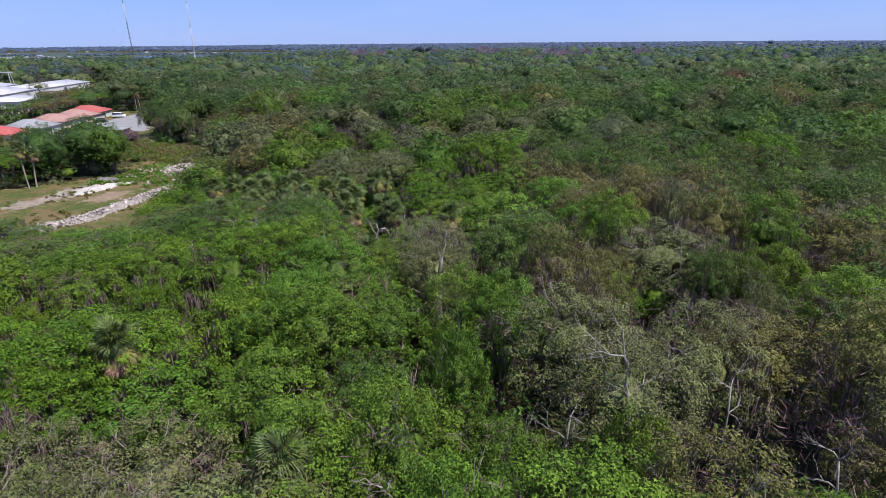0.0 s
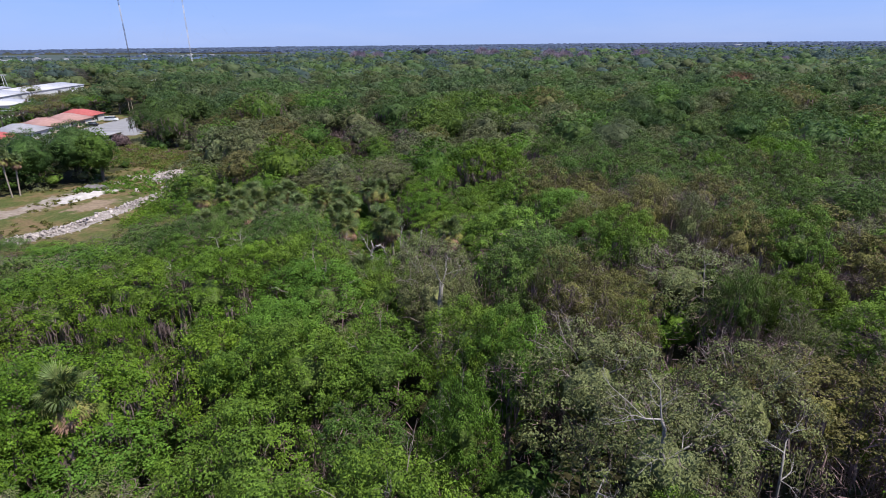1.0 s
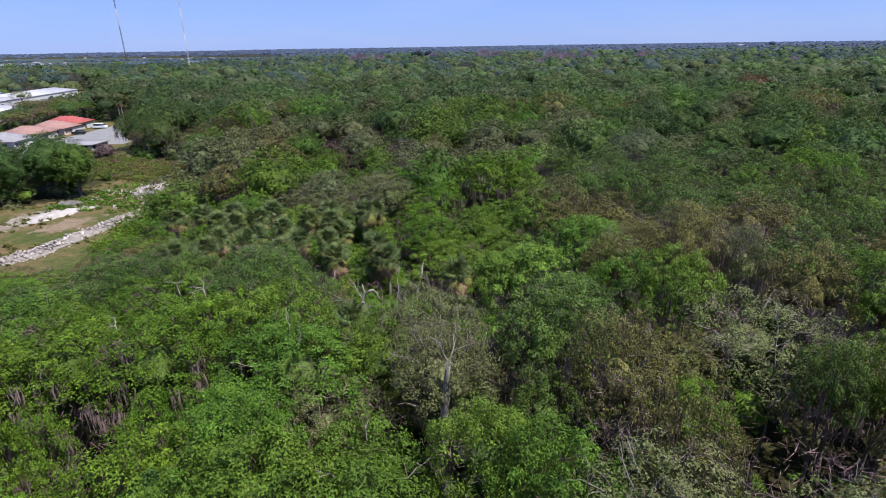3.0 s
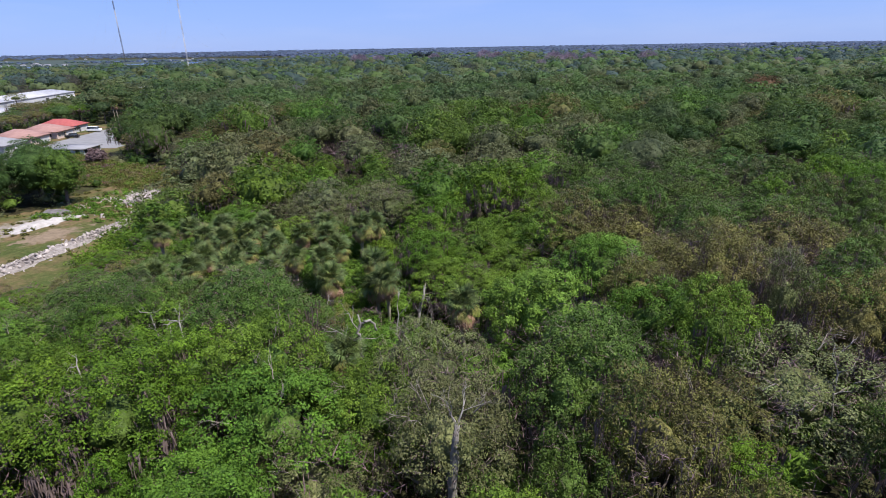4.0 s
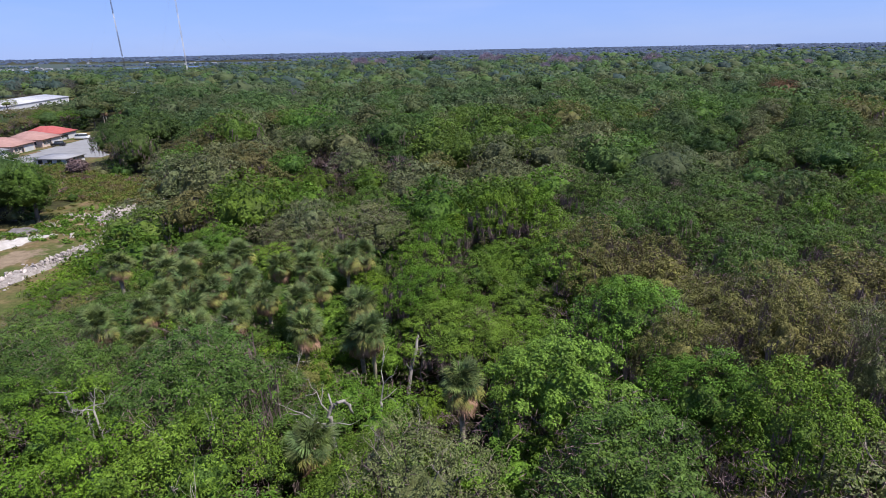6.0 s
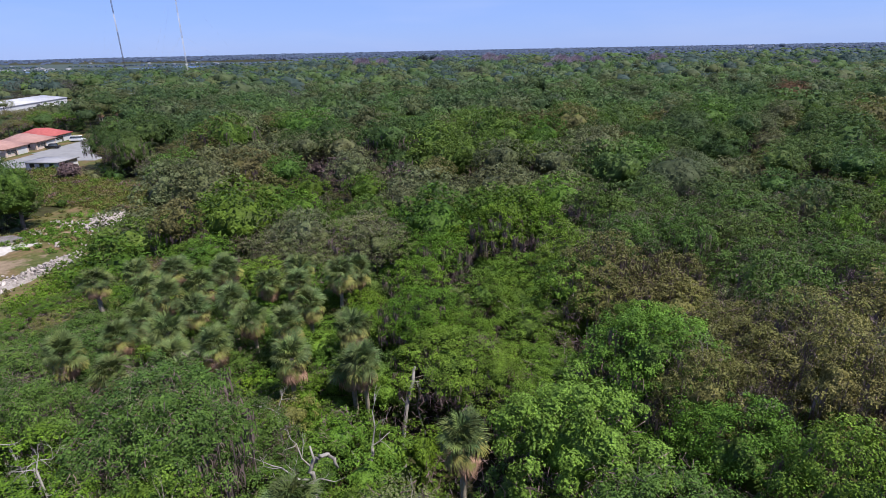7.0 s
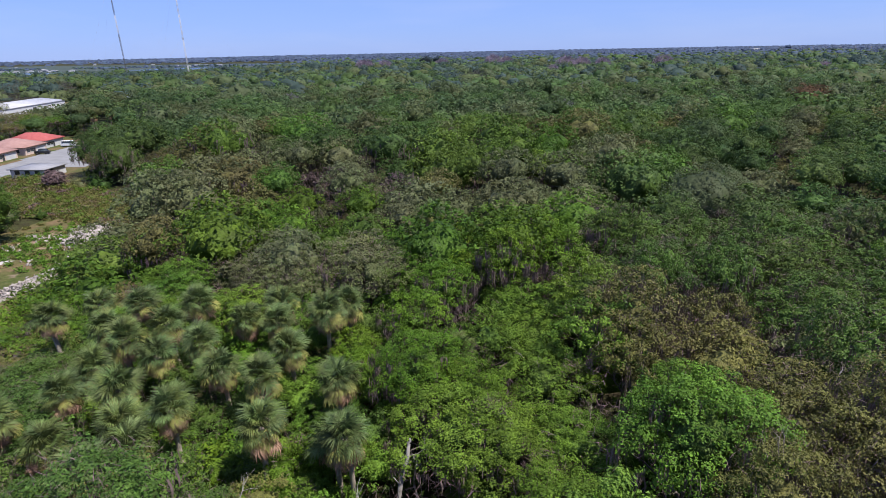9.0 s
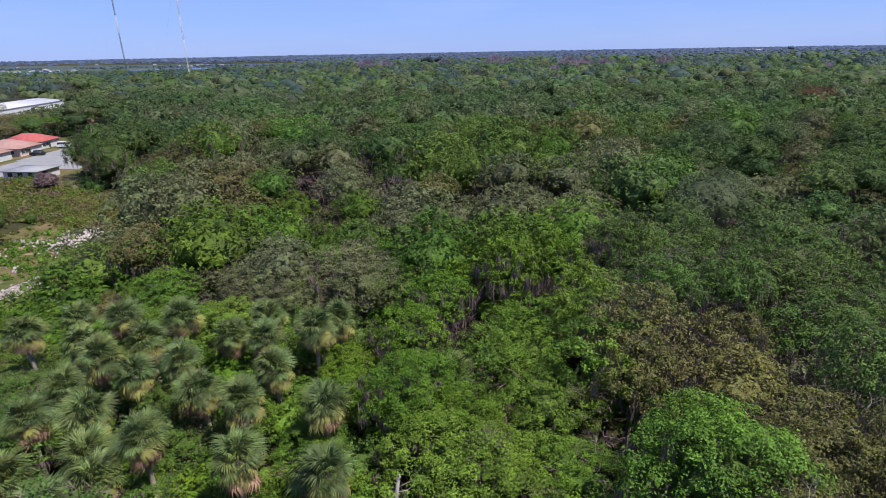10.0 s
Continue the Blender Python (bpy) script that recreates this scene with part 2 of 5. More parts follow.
GROUND, GRASS = ground_material(), grass_material()
CLEARED = grass_material([
    (-86.5, 109.0, 11.0, 4.2, 60, (0.13, 0.10, 0.08), (0.23, 0.19, 0.16)),
    (-74.5, 111.5, 7.0, 4.0, 65, (0.13, 0.096, 0.066), (0.20, 0.15, 0.108)),
    (-83.0, 119.0, 10.0, 4.5, 58, (0.15, 0.125, 0.105), (0.26, 0.225, 0.2)),
    (-75.0, 137.0, 9.0, 6.0, 30, (0.15, 0.10, 0.07), (0.26, 0.19, 0.14)),
])
WHITE_SAND = plain("white_shell_fill", (0.24, 0.215, 0.205), (0.37, 0.34, 0.33), 0.9, 0.95, 0.5, 0.1)
GREY_FILL = plain("grey_gravel_fill", (0.085, 0.075, 0.08), (0.15, 0.135, 0.14), 1.4, 0.95, 0.5, 0.1)
RUBBLE = plain("broken_concrete", (0.21, 0.178, 0.168), (0.40, 0.35, 0.335), 1.1, 0.95, 0.5, 0.06, per_object=0.25)
CONCRETE = plain("concrete_paving", (0.15, 0.147, 0.155), (0.205, 0.20, 0.21), 0.35, 0.9, 0.2, 0.02)
ROOF_RED = plain("red_tile_roof", (0.25, 0.055, 0.055), (0.32, 0.085, 0.08), 0.8, 0.8, 0.2, 0.03)
ROOF_SALMON = plain("faded_salmon_tile_roof", (0.225, 0.125, 0.112), (0.295, 0.175, 0.16), 0.6, 0.85, 0.2, 0.03)
ROOF_GREY = plain("grey_shingle_roof", (0.175, 0.172, 0.192), (0.235, 0.232, 0.255), 0.7, 0.85, 0.2, 0.03)
STUCCO = plain("pale_stucco", (0.44, 0.34, 0.30), (0.54, 0.43, 0.38), 0.7, 0.9, 0.2, 0.01)
WHITE_PAINT = plain("white_paint", (0.38, 0.375, 0.39), (0.48, 0.475, 0.49), 0.4, 0.6, 0.1, 0.01)
METAL_ROOF = plain("white_metal_roof", (0.30, 0.295, 0.325), (0.40, 0.395, 0.425), 0.12, 0.5, 0.1, 0.02)
DARK_TRIM = plain("dark_opening", (0.03, 0.03, 0.035), (0.06, 0.06, 0.065), 1.0, 0.4, 0.0)
STEEL = plain("galvanised_steel", (0.26, 0.26, 0.28), (0.34, 0.34, 0.36), 0.3, 0.6, 0.0, metal=0.2)
STEEL_DARK = plain("weathered_dark_steel", (0.025, 0.025, 0.03), (0.05, 0.05, 0.055), 0.3, 0.7, 0.0)
RUSTY = plain("rust_brown_steel", (0.26, 0.11, 0.05), (0.40, 0.19, 0.09), 0.5, 0.8, 0.2, 0.02)
BLACK_PAINT = plain("black_car_paint", (0.012, 0.012, 0.016), (0.02, 0.02, 0.024), 0.5, 0.2, 0.0, spec=0.5)
CAR_WHITE = plain("white_car_paint", (0.72, 0.72, 0.73), (0.80, 0.80, 0.81), 0.5, 0.25, 0.0, spec=0.5)
RED_PAINT = plain("red_truck_paint", (0.50, 0.03, 0.03), (0.6, 0.05, 0.04), 0.5, 0.3, 0.0, spec=0.5)
GLASS_DARK = plain("tinted_glass", (0.02, 0.025, 0.03), (0.03, 0.035, 0.04), 0.5, 0.05, 0.0, spec=0.6)
RUBBER = plain("tyre_rubber", (0.02, 0.02, 0.02), (0.035, 0.035, 0.035), 3.0, 0.8, 0.0)
WATER, wnt, wb = material("lake_water", 0.12, 0.0, 0.5)
wb.inputs["Base Color"].default_value = (0.03, 0.06, 0.12, 1)
wn, wr = noise_ramp(wnt, 0.4, [(0.3, (0, 0, 0)), (0.7, (1, 1, 1))])
bumped(wnt, wb, wn.outputs["Fac"], 0.3, 0.1)


# ---- mesh helpers ----
def mesh_np(name, verts, quads=None, tris=None, mat=None, smooth=False, tree=None):
    me = bpy.data.meshes.new(name)
    verts = np.asarray(verts, dtype=np.float32)
    idx, start, total = [], [], 0
    for f, n in ((quads, 4), (tris, 3)):
        if f is not None and len(f):
            f = np.asarray(f, dtype=np.int32)
            idx.append(f.ravel())
            start.append(total + np.arange(len(f), dtype=np.int32) * n)
            total += f.size
    idx, start = np.concatenate(idx), np.concatenate(start)
    me.vertices.add(len(verts))
    me.vertices.foreach_set("co", verts.ravel())
    me.loops.add(len(idx))
    me.loops.foreach_set("vertex_index", idx)
    me.polygons.add(len(start))
    me.polygons.foreach_set("loop_start", start)
    if smooth:
        me.polygons.foreach_set("use_smooth", np.ones(len(start), dtype=bool))
    me.update(calc_edges=True)
    if tree is not None:
        me.attributes.new("tree", "FLOAT", "POINT").data.foreach_set("value", np.asarray(tree, dtype=np.float32))
    if mat:
        me.materials.append(mat)
    return me


class Soup:
    """Gathers vertices and faces as arrays, to be one mesh."""

    def __init__(self):
        self.v, self.q, self.t, self.n = [], [], [], 0

    def add(self, v, q=None, t=None):
        v = np.asarray(v, dtype=np.float32).reshape(-1, 3)
        if q is not None and len(q):
            self.q.append(np.asarray(q).reshape(-1, 4) + self.n)
        if t is not None and len(t):
            self.t.append(np.asarray(t).reshape(-1, 3) + self.n)
        self.v.append(v)
        self.n += len(v)

    def arrays(self):
        return (np.concatenate(self.v), np.concatenate(self.q) if self.q else np.zeros((0, 4), int), np.concatenate(self.t) if self.t else np.zeros((0, 3), int))

    def mesh(self, name, mat, smooth=False):
        v, q, t = self.arrays()
        return mesh_np(name, v, q, t, mat, smooth)


def unit(a):
    return a / np.maximum(np.linalg.norm(a, axis=-1, keepdims=True), 1e-9)


def tube(soup, pts, radii, sides=6):
    pts = np.asarray(pts, float)
    rings = []
    for i, p in enumerate(pts):
        d = unit(pts[min(i + 1, len(pts) - 1)] - pts[max(i - 1, 0)])
        a = unit(np.cross(d, (0.31, 0.87, 0.12) if abs(d[2]) > 0.6 else (0, 0, 1)))
        b = np.cross(d, a)
        ang = np.arange(sides) * 2 * math.pi / sides
        rings.append(p + radii[i] * (np.cos(ang)[:, None] * a + np.sin(ang)[:, None] * b))
    q = []
    for i in range(len(pts) - 1):
        for k in range(sides):
            j = (k + 1) % sides
            q.append((i * sides + k, i * sides + j, (i + 1) * sides + j, (i + 1) * sides + k))
    last = (len(pts) - 1) * sides
    soup.add(np.concatenate(rings), q, [(last, last + k, last + k + 1) for k in range(1, sides - 1)])


def clump_centres(r, R, V, n, low=-0.35):
    k = np.arange(n) + 0.5
    z = low + (1 - low) * k / n
    z = np.clip(z + r.normal(0, 0.05, n), low, 1)
    a = k * 2.39996 + r.normal(0, 0.35, n)
    rad = np.sqrt(np.maximum(1 - z * z, 0.02))
    f = r.uniform(0.8, 1.06, n)
    return np.stack([R * rad * np.cos(a) * f, R * rad * np.sin(a) * f, V * z * r.uniform(0.85, 1.08, n)], 1)


def sprays(soup, pos, nrm, size, r, slim=0.7):
    """Single three-cornered leaf sprays."""
    n = len(pos)
    t = unit(np.cross(nrm, r.normal(size=(n, 3))))
    s = np.cross(nrm, t)
    L = size[:, None]
    w = s * L * slim * 0.5 * r.uniform(0.7, 1.25, (n, 1))
    v = np.stack([pos - t * L * 0.5 + w * r.uniform(0.3, 1, (n, 1)), pos - t * L * r.uniform(0.1, 0.5, (n, 1)) - w, pos + t * L * 0.5], 1)
    soup.add(v.reshape(-1, 3), None, np.arange(n * 3).reshape(-1, 3))


def ico(fineness):
    """Directions and triangles of a subdivided icosahedron."""
    bm = bmesh.new()
    bmesh.ops.create_icosphere(bm, subdivisions=fineness, radius=1.0)
    bm.verts.index_update()
    d = np.array([v.co[:] for v in bm.verts])
    t = np.array([[v.index for v in f.verts] for f in bm.faces])
    bm.free()
    return d, t


ICO = {k: ico(k) for k in (1, 2, 3)}


def billow_crown(seed, R, V, big, tufts, leaves, size, body, low=-0.3, slim=0.75, wild=0.38, up=0.35, big_r=(0.32, 0.46), tuft_r=(0.09, 0.15), sink=0.8, proud=0.5):
    """A crown of large billows set with flattish tufts of leaf sprays, gaps between them, over a lumpy body that fills
    the inside.
    Returns the body's and the sprays' soups and the places and directions of the tufts."""
    r = np.random.default_rng(seed)
    flat = min(1.0, V / R)
    bc = clump_centres(r, R * 0.66, V * 0.6, big, low)
    C = np.concatenate([np.zeros((1, 3)), bc])
    P = np.concatenate([[0.62 * min(R, V)], R * r.uniform(*big_r, big) * flat ** 0.7])
    # tufts on the free surface of the billows, spread evenly
    own = r.choice(len(P), size=tufts * 9, p=P ** 2 / (P ** 2).sum())
    n = unit(r.normal(size=(len(own), 3)) + (0, 0, 0.3))
    at = C[own] + n * P[own][:, None]
    gap = np.sqrt(((at[:, None, :] - C[None]) ** 2).sum(2)) - P[None]
    gap[np.arange(len(own)), own] = 1
    ok = np.flatnonzero((gap.min(1) > -0.03 * R) & (n[:, 2] > -0.3) & (at[:, 2] > (low - 0.1) * V))
    at, n = at[ok], n[ok]
    pick, near_by = [], 1.08 * sum(tuft_r) / 2 * R
    for k in range(len(at)):
        if len(pick) < tufts and (not pick or ((at[pick] - at[k]) ** 2).sum(1).min() > near_by ** 2):
            pick.append(k)
    at, n = at[pick], n[pick]
    tr = R * r.uniform(*tuft_r, len(at)) * r.uniform(0.8, 1.25, len(at))
    at = at + n * (tr * r.uniform(-0.4, 1.0, len(at)) * proud)[:, None]
    # the body: how far the billows reach in each direction
    d, t = ICO[body]
    t = t[d[t][:, :, 2].min(1) > low - 0.25]
    cs, ps = (C, P) if leaves else (np.concatenate([C, at]), np.concatenate([P, tr]))
    b = d @ cs.T
    q = b * b - (cs * cs).sum(1) + ps * ps
    reach = np.where(q > 0, b + np.sqrt(np.maximum(q, 0)), 0).max(1)
    inner, s = Soup(), Soup()
    inner.add(d * reach[:, None] * sink * r.uniform(0.9, 1.06, (len(d), 1)), None, t)
    if leaves:
        k = np.repeat(np.arange(len(at)), np.maximum(2, (leaves / len(at) * (tr / tr.mean()) ** 2).astype(int)))
        d = unit(r.normal(size=(len(k), 3)) + 0.5 * n[k] + (0, 0, 0.4))
        pos = at[k] + d * (tr[k] * r.uniform(0.25, 1.1, len(k)) ** 0.6)[:, None] * (1, 1, 0.7)
        sprays(s, pos, unit(0.75 * d + 0.3 * n[k] + wild * r.normal(size=(len(k), 3)) + (0, 0, up)), r.uniform(*size, len(k)), r, slim)
    return inner, s, at, n


def part(name, me, parent, label="", kind=""):
    ob = tagged(new(name, me), kind=kind)
    ob.parent = parent
    if label:
        ob["label"] = label
    return ob


def thing(name, label, category, group="", kind=""):
    return tagged(new(name), label, category, group, kind)


# ---- plan of the wood ----
def inside(poly, x, y):
    hit = False
    for (x1, y1), (x2, y2) in zip(poly, poly[1:] + poly[:1]):
        if (y1 > y) != (y2 > y) and x < (x2 - x1) * (y - y1) / (y2 - y1) + x1:
            hit = not hit
    return hit


CLEARING = [(-66, 82), (-54, 91), (-59, 112), (-60, 126), (-63, 140), (-69, 148), (-76, 152), (-88, 150), (-89, 138), (-85, 130), (-99, 121), (-112, 109), (-104, 92)]
SCRUB = [(-63, 138), (-69, 152), (-68, 164), (-82, 170), (-100, 178), (-122, 192), (-135, 185), (-118, 165), (-96, 150), (-86, 150)]
HOUSES = [(-104, 182), (-108, 215), (-130, 262), (-160, 275), (-190, 272), (-190, 160), (-128, 160)]
YARD = [(-190, 235), (-205, 285), (-232, 350), (-238, 440), (-300, 470), (-470, 330), (-420, 225)]
GROVE = [(-46, 98), (-38, 100), (-8, 94), (-4, 80), (-4, 66), (-28, 64), (-36, 72)]
MARSH = [(-470, 760), (-330, 900), (-420, 1900), (-2600, 2600), (-2600, 800), (-800, 620)]
EDGE = [(-46, 98), (-62, 82), (-52, 70), (-36, 72)]

KINDS = {
    "bright": [(-28.6, 44.3), (-21, 41), (-25.8, 27.3), (-18.6, 31.9), (-24.5, 51), (15.6, 37), (4.8, 76.3), (-1.9, 78.3), (4.5, 104.8), (-18, 125.5), (56.6, 96.8), (96.8, 212)],
    "mid": [(10.4, 79), (9, 84), (-6.9, 28.6), (-2.8, 25.9), (-13.9, 27.2), (3.5, 19.2), (-12.5, 44.1), (-30.9, 57.5), (-7.2, 48.1), (19.8, 53), (-6, 73.1), (-20.7, 96), (12, 71.5), (3.4, 68.8), (1.6, 160)],
    "dark": [(-20, 60), (-14, 58), (-22, 64), (-26, 61), (-31, 62), (-33, 70), (-36.5, 76), (-29, 66.5), (29, 31.6), (68, 96), (6.4, 47.9), (24.2, 49.5), (26.5, 121), (49, 105), (32.2, 116.5), (33.6, 90.4), (28.1, 95), (51.3, 156), (40, 84), (46, 92), (38, 104), (56, 112), (60, 84), (31, 78), (42, 66), (52, 62), (36, 56), (66, 128), (78, 140), (30, 44)],
    "grey": [(-15.5, 21.5), (-0.2, 45.4), (23.6, 48.3), (29.5, 43.6), (14.5, 27.1), (17, 23.4), (27.8, 59.9), (-20, 98), (10.8, 122.5), (25.5, 71.9), (14.9, 124), (-7.7, 128.8)],
    "olive": [(18.8, 63), (16.4, 46.8), (39, 71.3), (17.1, 60.2), (13.6, 42.1), (15.6, 77.8), (19.4, 76.6), (22.9, 71.5), (-32.7, 144), (19.3, 174.7)],
    "light": [(8.1, 61.5)],
    "bare": [(-23, 142.5), (-10.5, 136.5), (-32, 149), (-48, 156), (-60, 130), (9.8, 123), (47, 124.5)],
}
_kx = np.array([p for ps in KINDS.values() for p in ps])
_kn = [k for k, ps in KINDS.items() for p in ps]


def kind_at(x, y):
    d = np.hypot(_kx[:, 0] - x, _kx[:, 1] - y)
    if x > 10 and 10 < y < 62 and min(d) > 3.5:   # thin, brownish wood with much dead twig
        return ("grey", "olive", "mid", "dark")[int(rng.choice(4, p=(0.28, 0.37, 0.24, 0.11)))]
    i = int(np.argmin(d))
    if x > 24 and 80 < y < 200 and d[i] > 6 and rng.random() < 0.4:   # the deeper green side of the wood
        return "dark"
    if d[i] < 14 and rng.random() < 0.93:
        k = _kn[i]
        if k == "bare":
            return "bare" if d[i] < 3.2 and y > 118 else "grey"
        return k if k != "light" else "bright"
    # drifts of one kind some thirty metres across, loosely mixed
    w = noise.noise(Vector((x * 0.028, y * 0.028, 0.0))) + 0.35 * noise.noise(Vector((x * 0.011, y * 0.011, 6.0))) + rng.normal(0, 0.13)
    if y > 115:
        return "dark" if w < -0.24 else "grey" if w < -0.02 else "mid" if w < 0.15 else "olive" if w < 0.33 else "bright" if w < 0.37 else "mid"
    return "dark" if w < -0.22 else "grey" if w < -0.08 else "mid" if w < 0.16 else "olive" if w < 0.28 else "bright" if w < 0.42 else "mid"


def to_edge(poly, x, y):
    """Distance from a point to a polygon's outline."""
    best = 1e9
    for (x1, y1), (x2, y2) in zip(poly, poly[1:] + poly[:1]):
        dx, dy = x2 - x1, y2 - y1
        f = min(1, max(0, ((x - x1) * dx + (y - y1) * dy) / (dx * dx + dy * dy)))
        best = min(best, math.hypot(x - x1 - f * dx, y - y1 - f * dy))
    return best


def height_at(x, y):
    """Height of the treetops: low beside the clearing and towards the houses, tall in the wood."""
    h = full_height(x, y)
    if y < 125 and x < -20:
        h = min(h, (2.0 if y < 108 else 3.6) + 0.25 * to_edge(CLEARING, x, y) + rng.uniform(-0.5, 0.5))
    if y > 100 and x < -100 and x < -0.64 * (y - 15):
        h = min(h, 6.5 + rng.uniform(-1, 1))
    if y > 150 and x < -0.64 * (y - 15):
        h = min(h, (5.2 if x < -150 and y < 300 else 8.5) + rng.uniform(-1, 1))
    return h


def full_height(x, y):
    h = 14.0 + min(1.0, max(0.0, (72 - y) / 12)) * (1.7 if x > -16 else 0.7) + 2.4 * noise.noise(Vector((x * 0.045, y * 0.045, 3.0))) + 1.8 * noise.noise(Vector((x * 0.13, y * 0.13, 8.0)))
    if inside(GROVE, x, y):
        h = 7.2 + rng.uniform(-1.2, 1.0)
    elif inside(EDGE, x, y):
        h = 8.5
    elif -66 < x < 4 and 92 < y < 168:
        low = 8.0 + 3.2 * min(1.0, max(0.0, (x + 60) / 60)) + rng.uniform(-1, 1)
        h = low + (h - low) * min(1.0, max(0.0, (y - 118) / 50))
    elif -14 < x < 6 and 41 < y <= 49:
        h = 13.4 + rng.uniform(-0.8, 0.6)
    elif -12 < x < 4 and 49 < y < 76:
        h = 9.6 + rng.uniform(-1, 0.8)
    elif -14 < x < 10 and 60 < y < 95:
        h = 10.0 + rng.uniform(-1, 1)
    return h


def scatter(x0, x1, y0, y1, step, keep):
    pts = []
    for j, y in enumerate(np.arange(y0, y1, step * 0.87)):
        for x in np.arange(x0 + (j % 2) * step / 2, x1, step):
            px, py = x + rng.uniform(-0.33, 0.33) * step, y + rng.uniform(-0.33, 0.33) * step
            if keep(px, py):
                pts.append((px, py))
    return pts


def in_view(x, y, margin):
    return abs(x) < 0.86 * (y + 4) + margin


# hollows where no tall tree stands: x, y, radius
GAPS = [(-26.0, 39.4, 3.7), (-29.5, 36.0, 3.4), (-22.0, 38.6, 2.4), (-1.4, 28.2, 2.4), (7.2, 35.6, 3.1), (12.9, 20.0, 2.4), (19.4, 20.7, 2.8), (16.0, 36.0, 2.4), (53, 72.5, 4.0), (23.8, 54.0, 3.2), (34.5, 64.8, 3.6), (34.5, 78.8, 3.4), (-26.5, 47.4, 2.6), (-1.6, 61.5, 2.2), (3.0, 61.1, 2.2), (52.9, 133.8, 4.5), (48.3, 98.1, 4.0), (45.7, 118.0, 4.5), (1.5, 88.6, 2.4), (22.2, 121.1, 4.0), (-27.4, 71.1, 2.4), (192, 286, 16.0), (-174, 343, 9.0), (19.6, 37.0, 3.6), (24.5, 38.5, 2.4)]


def in_gap(x, y):
    return any((x - a) ** 2 + (y - b) ** 2 < (1.15 * r) ** 2 for a, b, r in GAPS)


def wooded(x, y):
    return not (inside(CLEARING, x, y) or inside(SCRUB, x, y) or inside(HOUSES, x, y) or inside(YARD, x, y))


def woodland(x, y):
    return not (inside(CLEARING, x, y) or inside(SCRUB, x, y) or inside(HOUSES, x, y) or inside(YARD, x, y) or in_gap(x, y))


# ---- ground ----
def ground():
    """One sheet to the horizon, with a gentle swell that rises and falls by a few centimetres."""
    s = Soup()
    rs = [0, 30, 60, 100, 160, 250, 400, 700, 1200, 2200, 4000, 6000]
    n = 64
    v = [(0, 60, 0)]
    for r in rs[1:]:
        for k in range(n):
            a = k * 2 * math.pi / n
            x, y = r * math.cos(a), 60 + r * math.sin(a)
            v.append((x, y, -0.02 - 0.03 * noise.noise(Vector((x * 0.02, y * 0.02, 0)))))
    t = [(0, 1 + k, 1 + (k + 1) % n) for k in range(n)]
    q = []
    for i in range(len(rs) - 2):
        for k in range(n):
            j = (k + 1) % n
            q.append((1 + i * n + k, 1 + (i + 1) * n + k, 1 + (i + 1) * n + j, 1 + i * n + j))
    s.add(v, q, t)
    return tagged(new("ground", s.mesh("ground", GROUND)), "dark leaf-littered soil under the wood, flat to the horizon", "ground", kind="structure")


ground()


def sheet(name, poly, z, mat, label, category, kind="structure", cell=2.0, rough=0.0, edge=1.5):
    """A patch of ground cut to an irregular outline."""
    bm = bmesh.new()
    xs, ys = [p[0] for p in poly], [p[1] for p in poly]
    nx, ny = int((max(xs) - min(xs)) / cell) + 1, int((max(ys) - min(ys)) / cell) + 1
    grid = {}

    def vert(i, j):
        if (i, j) not in grid:
            x, y = min(xs) + i * cell, min(ys) + j * cell
            w = noise.noise(Vector((x * 0.35, y * 0.35, 9)))
            grid[i, j] = bm.verts.new((x + 0.3 * cell * w, y + 0.3 * cell * noise.noise(Vector((x * 0.3, y * 0.3, 4))), z + rough * (0.5 + 0.5 * w)))
        return grid[i, j]

    for i in range(nx):
        for j in range(ny):
            x, y = min(xs) + (i + 0.5) * cell, min(ys) + (j + 0.5) * cell
            dx, dy = edge * noise.noise(Vector((x * 0.2, y * 0.2, 1))), edge * noise.noise(Vector((x * 0.2, y * 0.2, 7)))
            if inside(poly, x + dx, y + dy):
                bm.faces.new([vert(i, j), vert(i + 1, j), vert(i + 1, j + 1), vert(i, j + 1)])
    me = bpy.data.meshes.new(name)
    bm.to_mesh(me)
    bm.free()
    me.materials.append(mat)
    return tagged(new(name, me), label, category, kind=kind)


sheet("grass", CLEARING, 0.05, CLEARED, "rough grass clearing with bare brown patches", "grass", cell=1.5, rough=0.25)
sheet("scrub_ground", SCRUB, 0.04, GRASS, "weedy open ground beyond the clearing", "grass", cell=2.0, rough=0.3)
sheet("lawn", HOUSES, 0.03, GRASS, "lawns and verges round the houses", "grass", cell=4.0)
sheet("marsh", MARSH, 0.03, plain("marsh_grass", (0.028, 0.040, 0.036), (0.046, 0.060, 0.050), 0.01, 0.95, 0.0), "open marsh far off", "marsh", cell=40.0, edge=60)


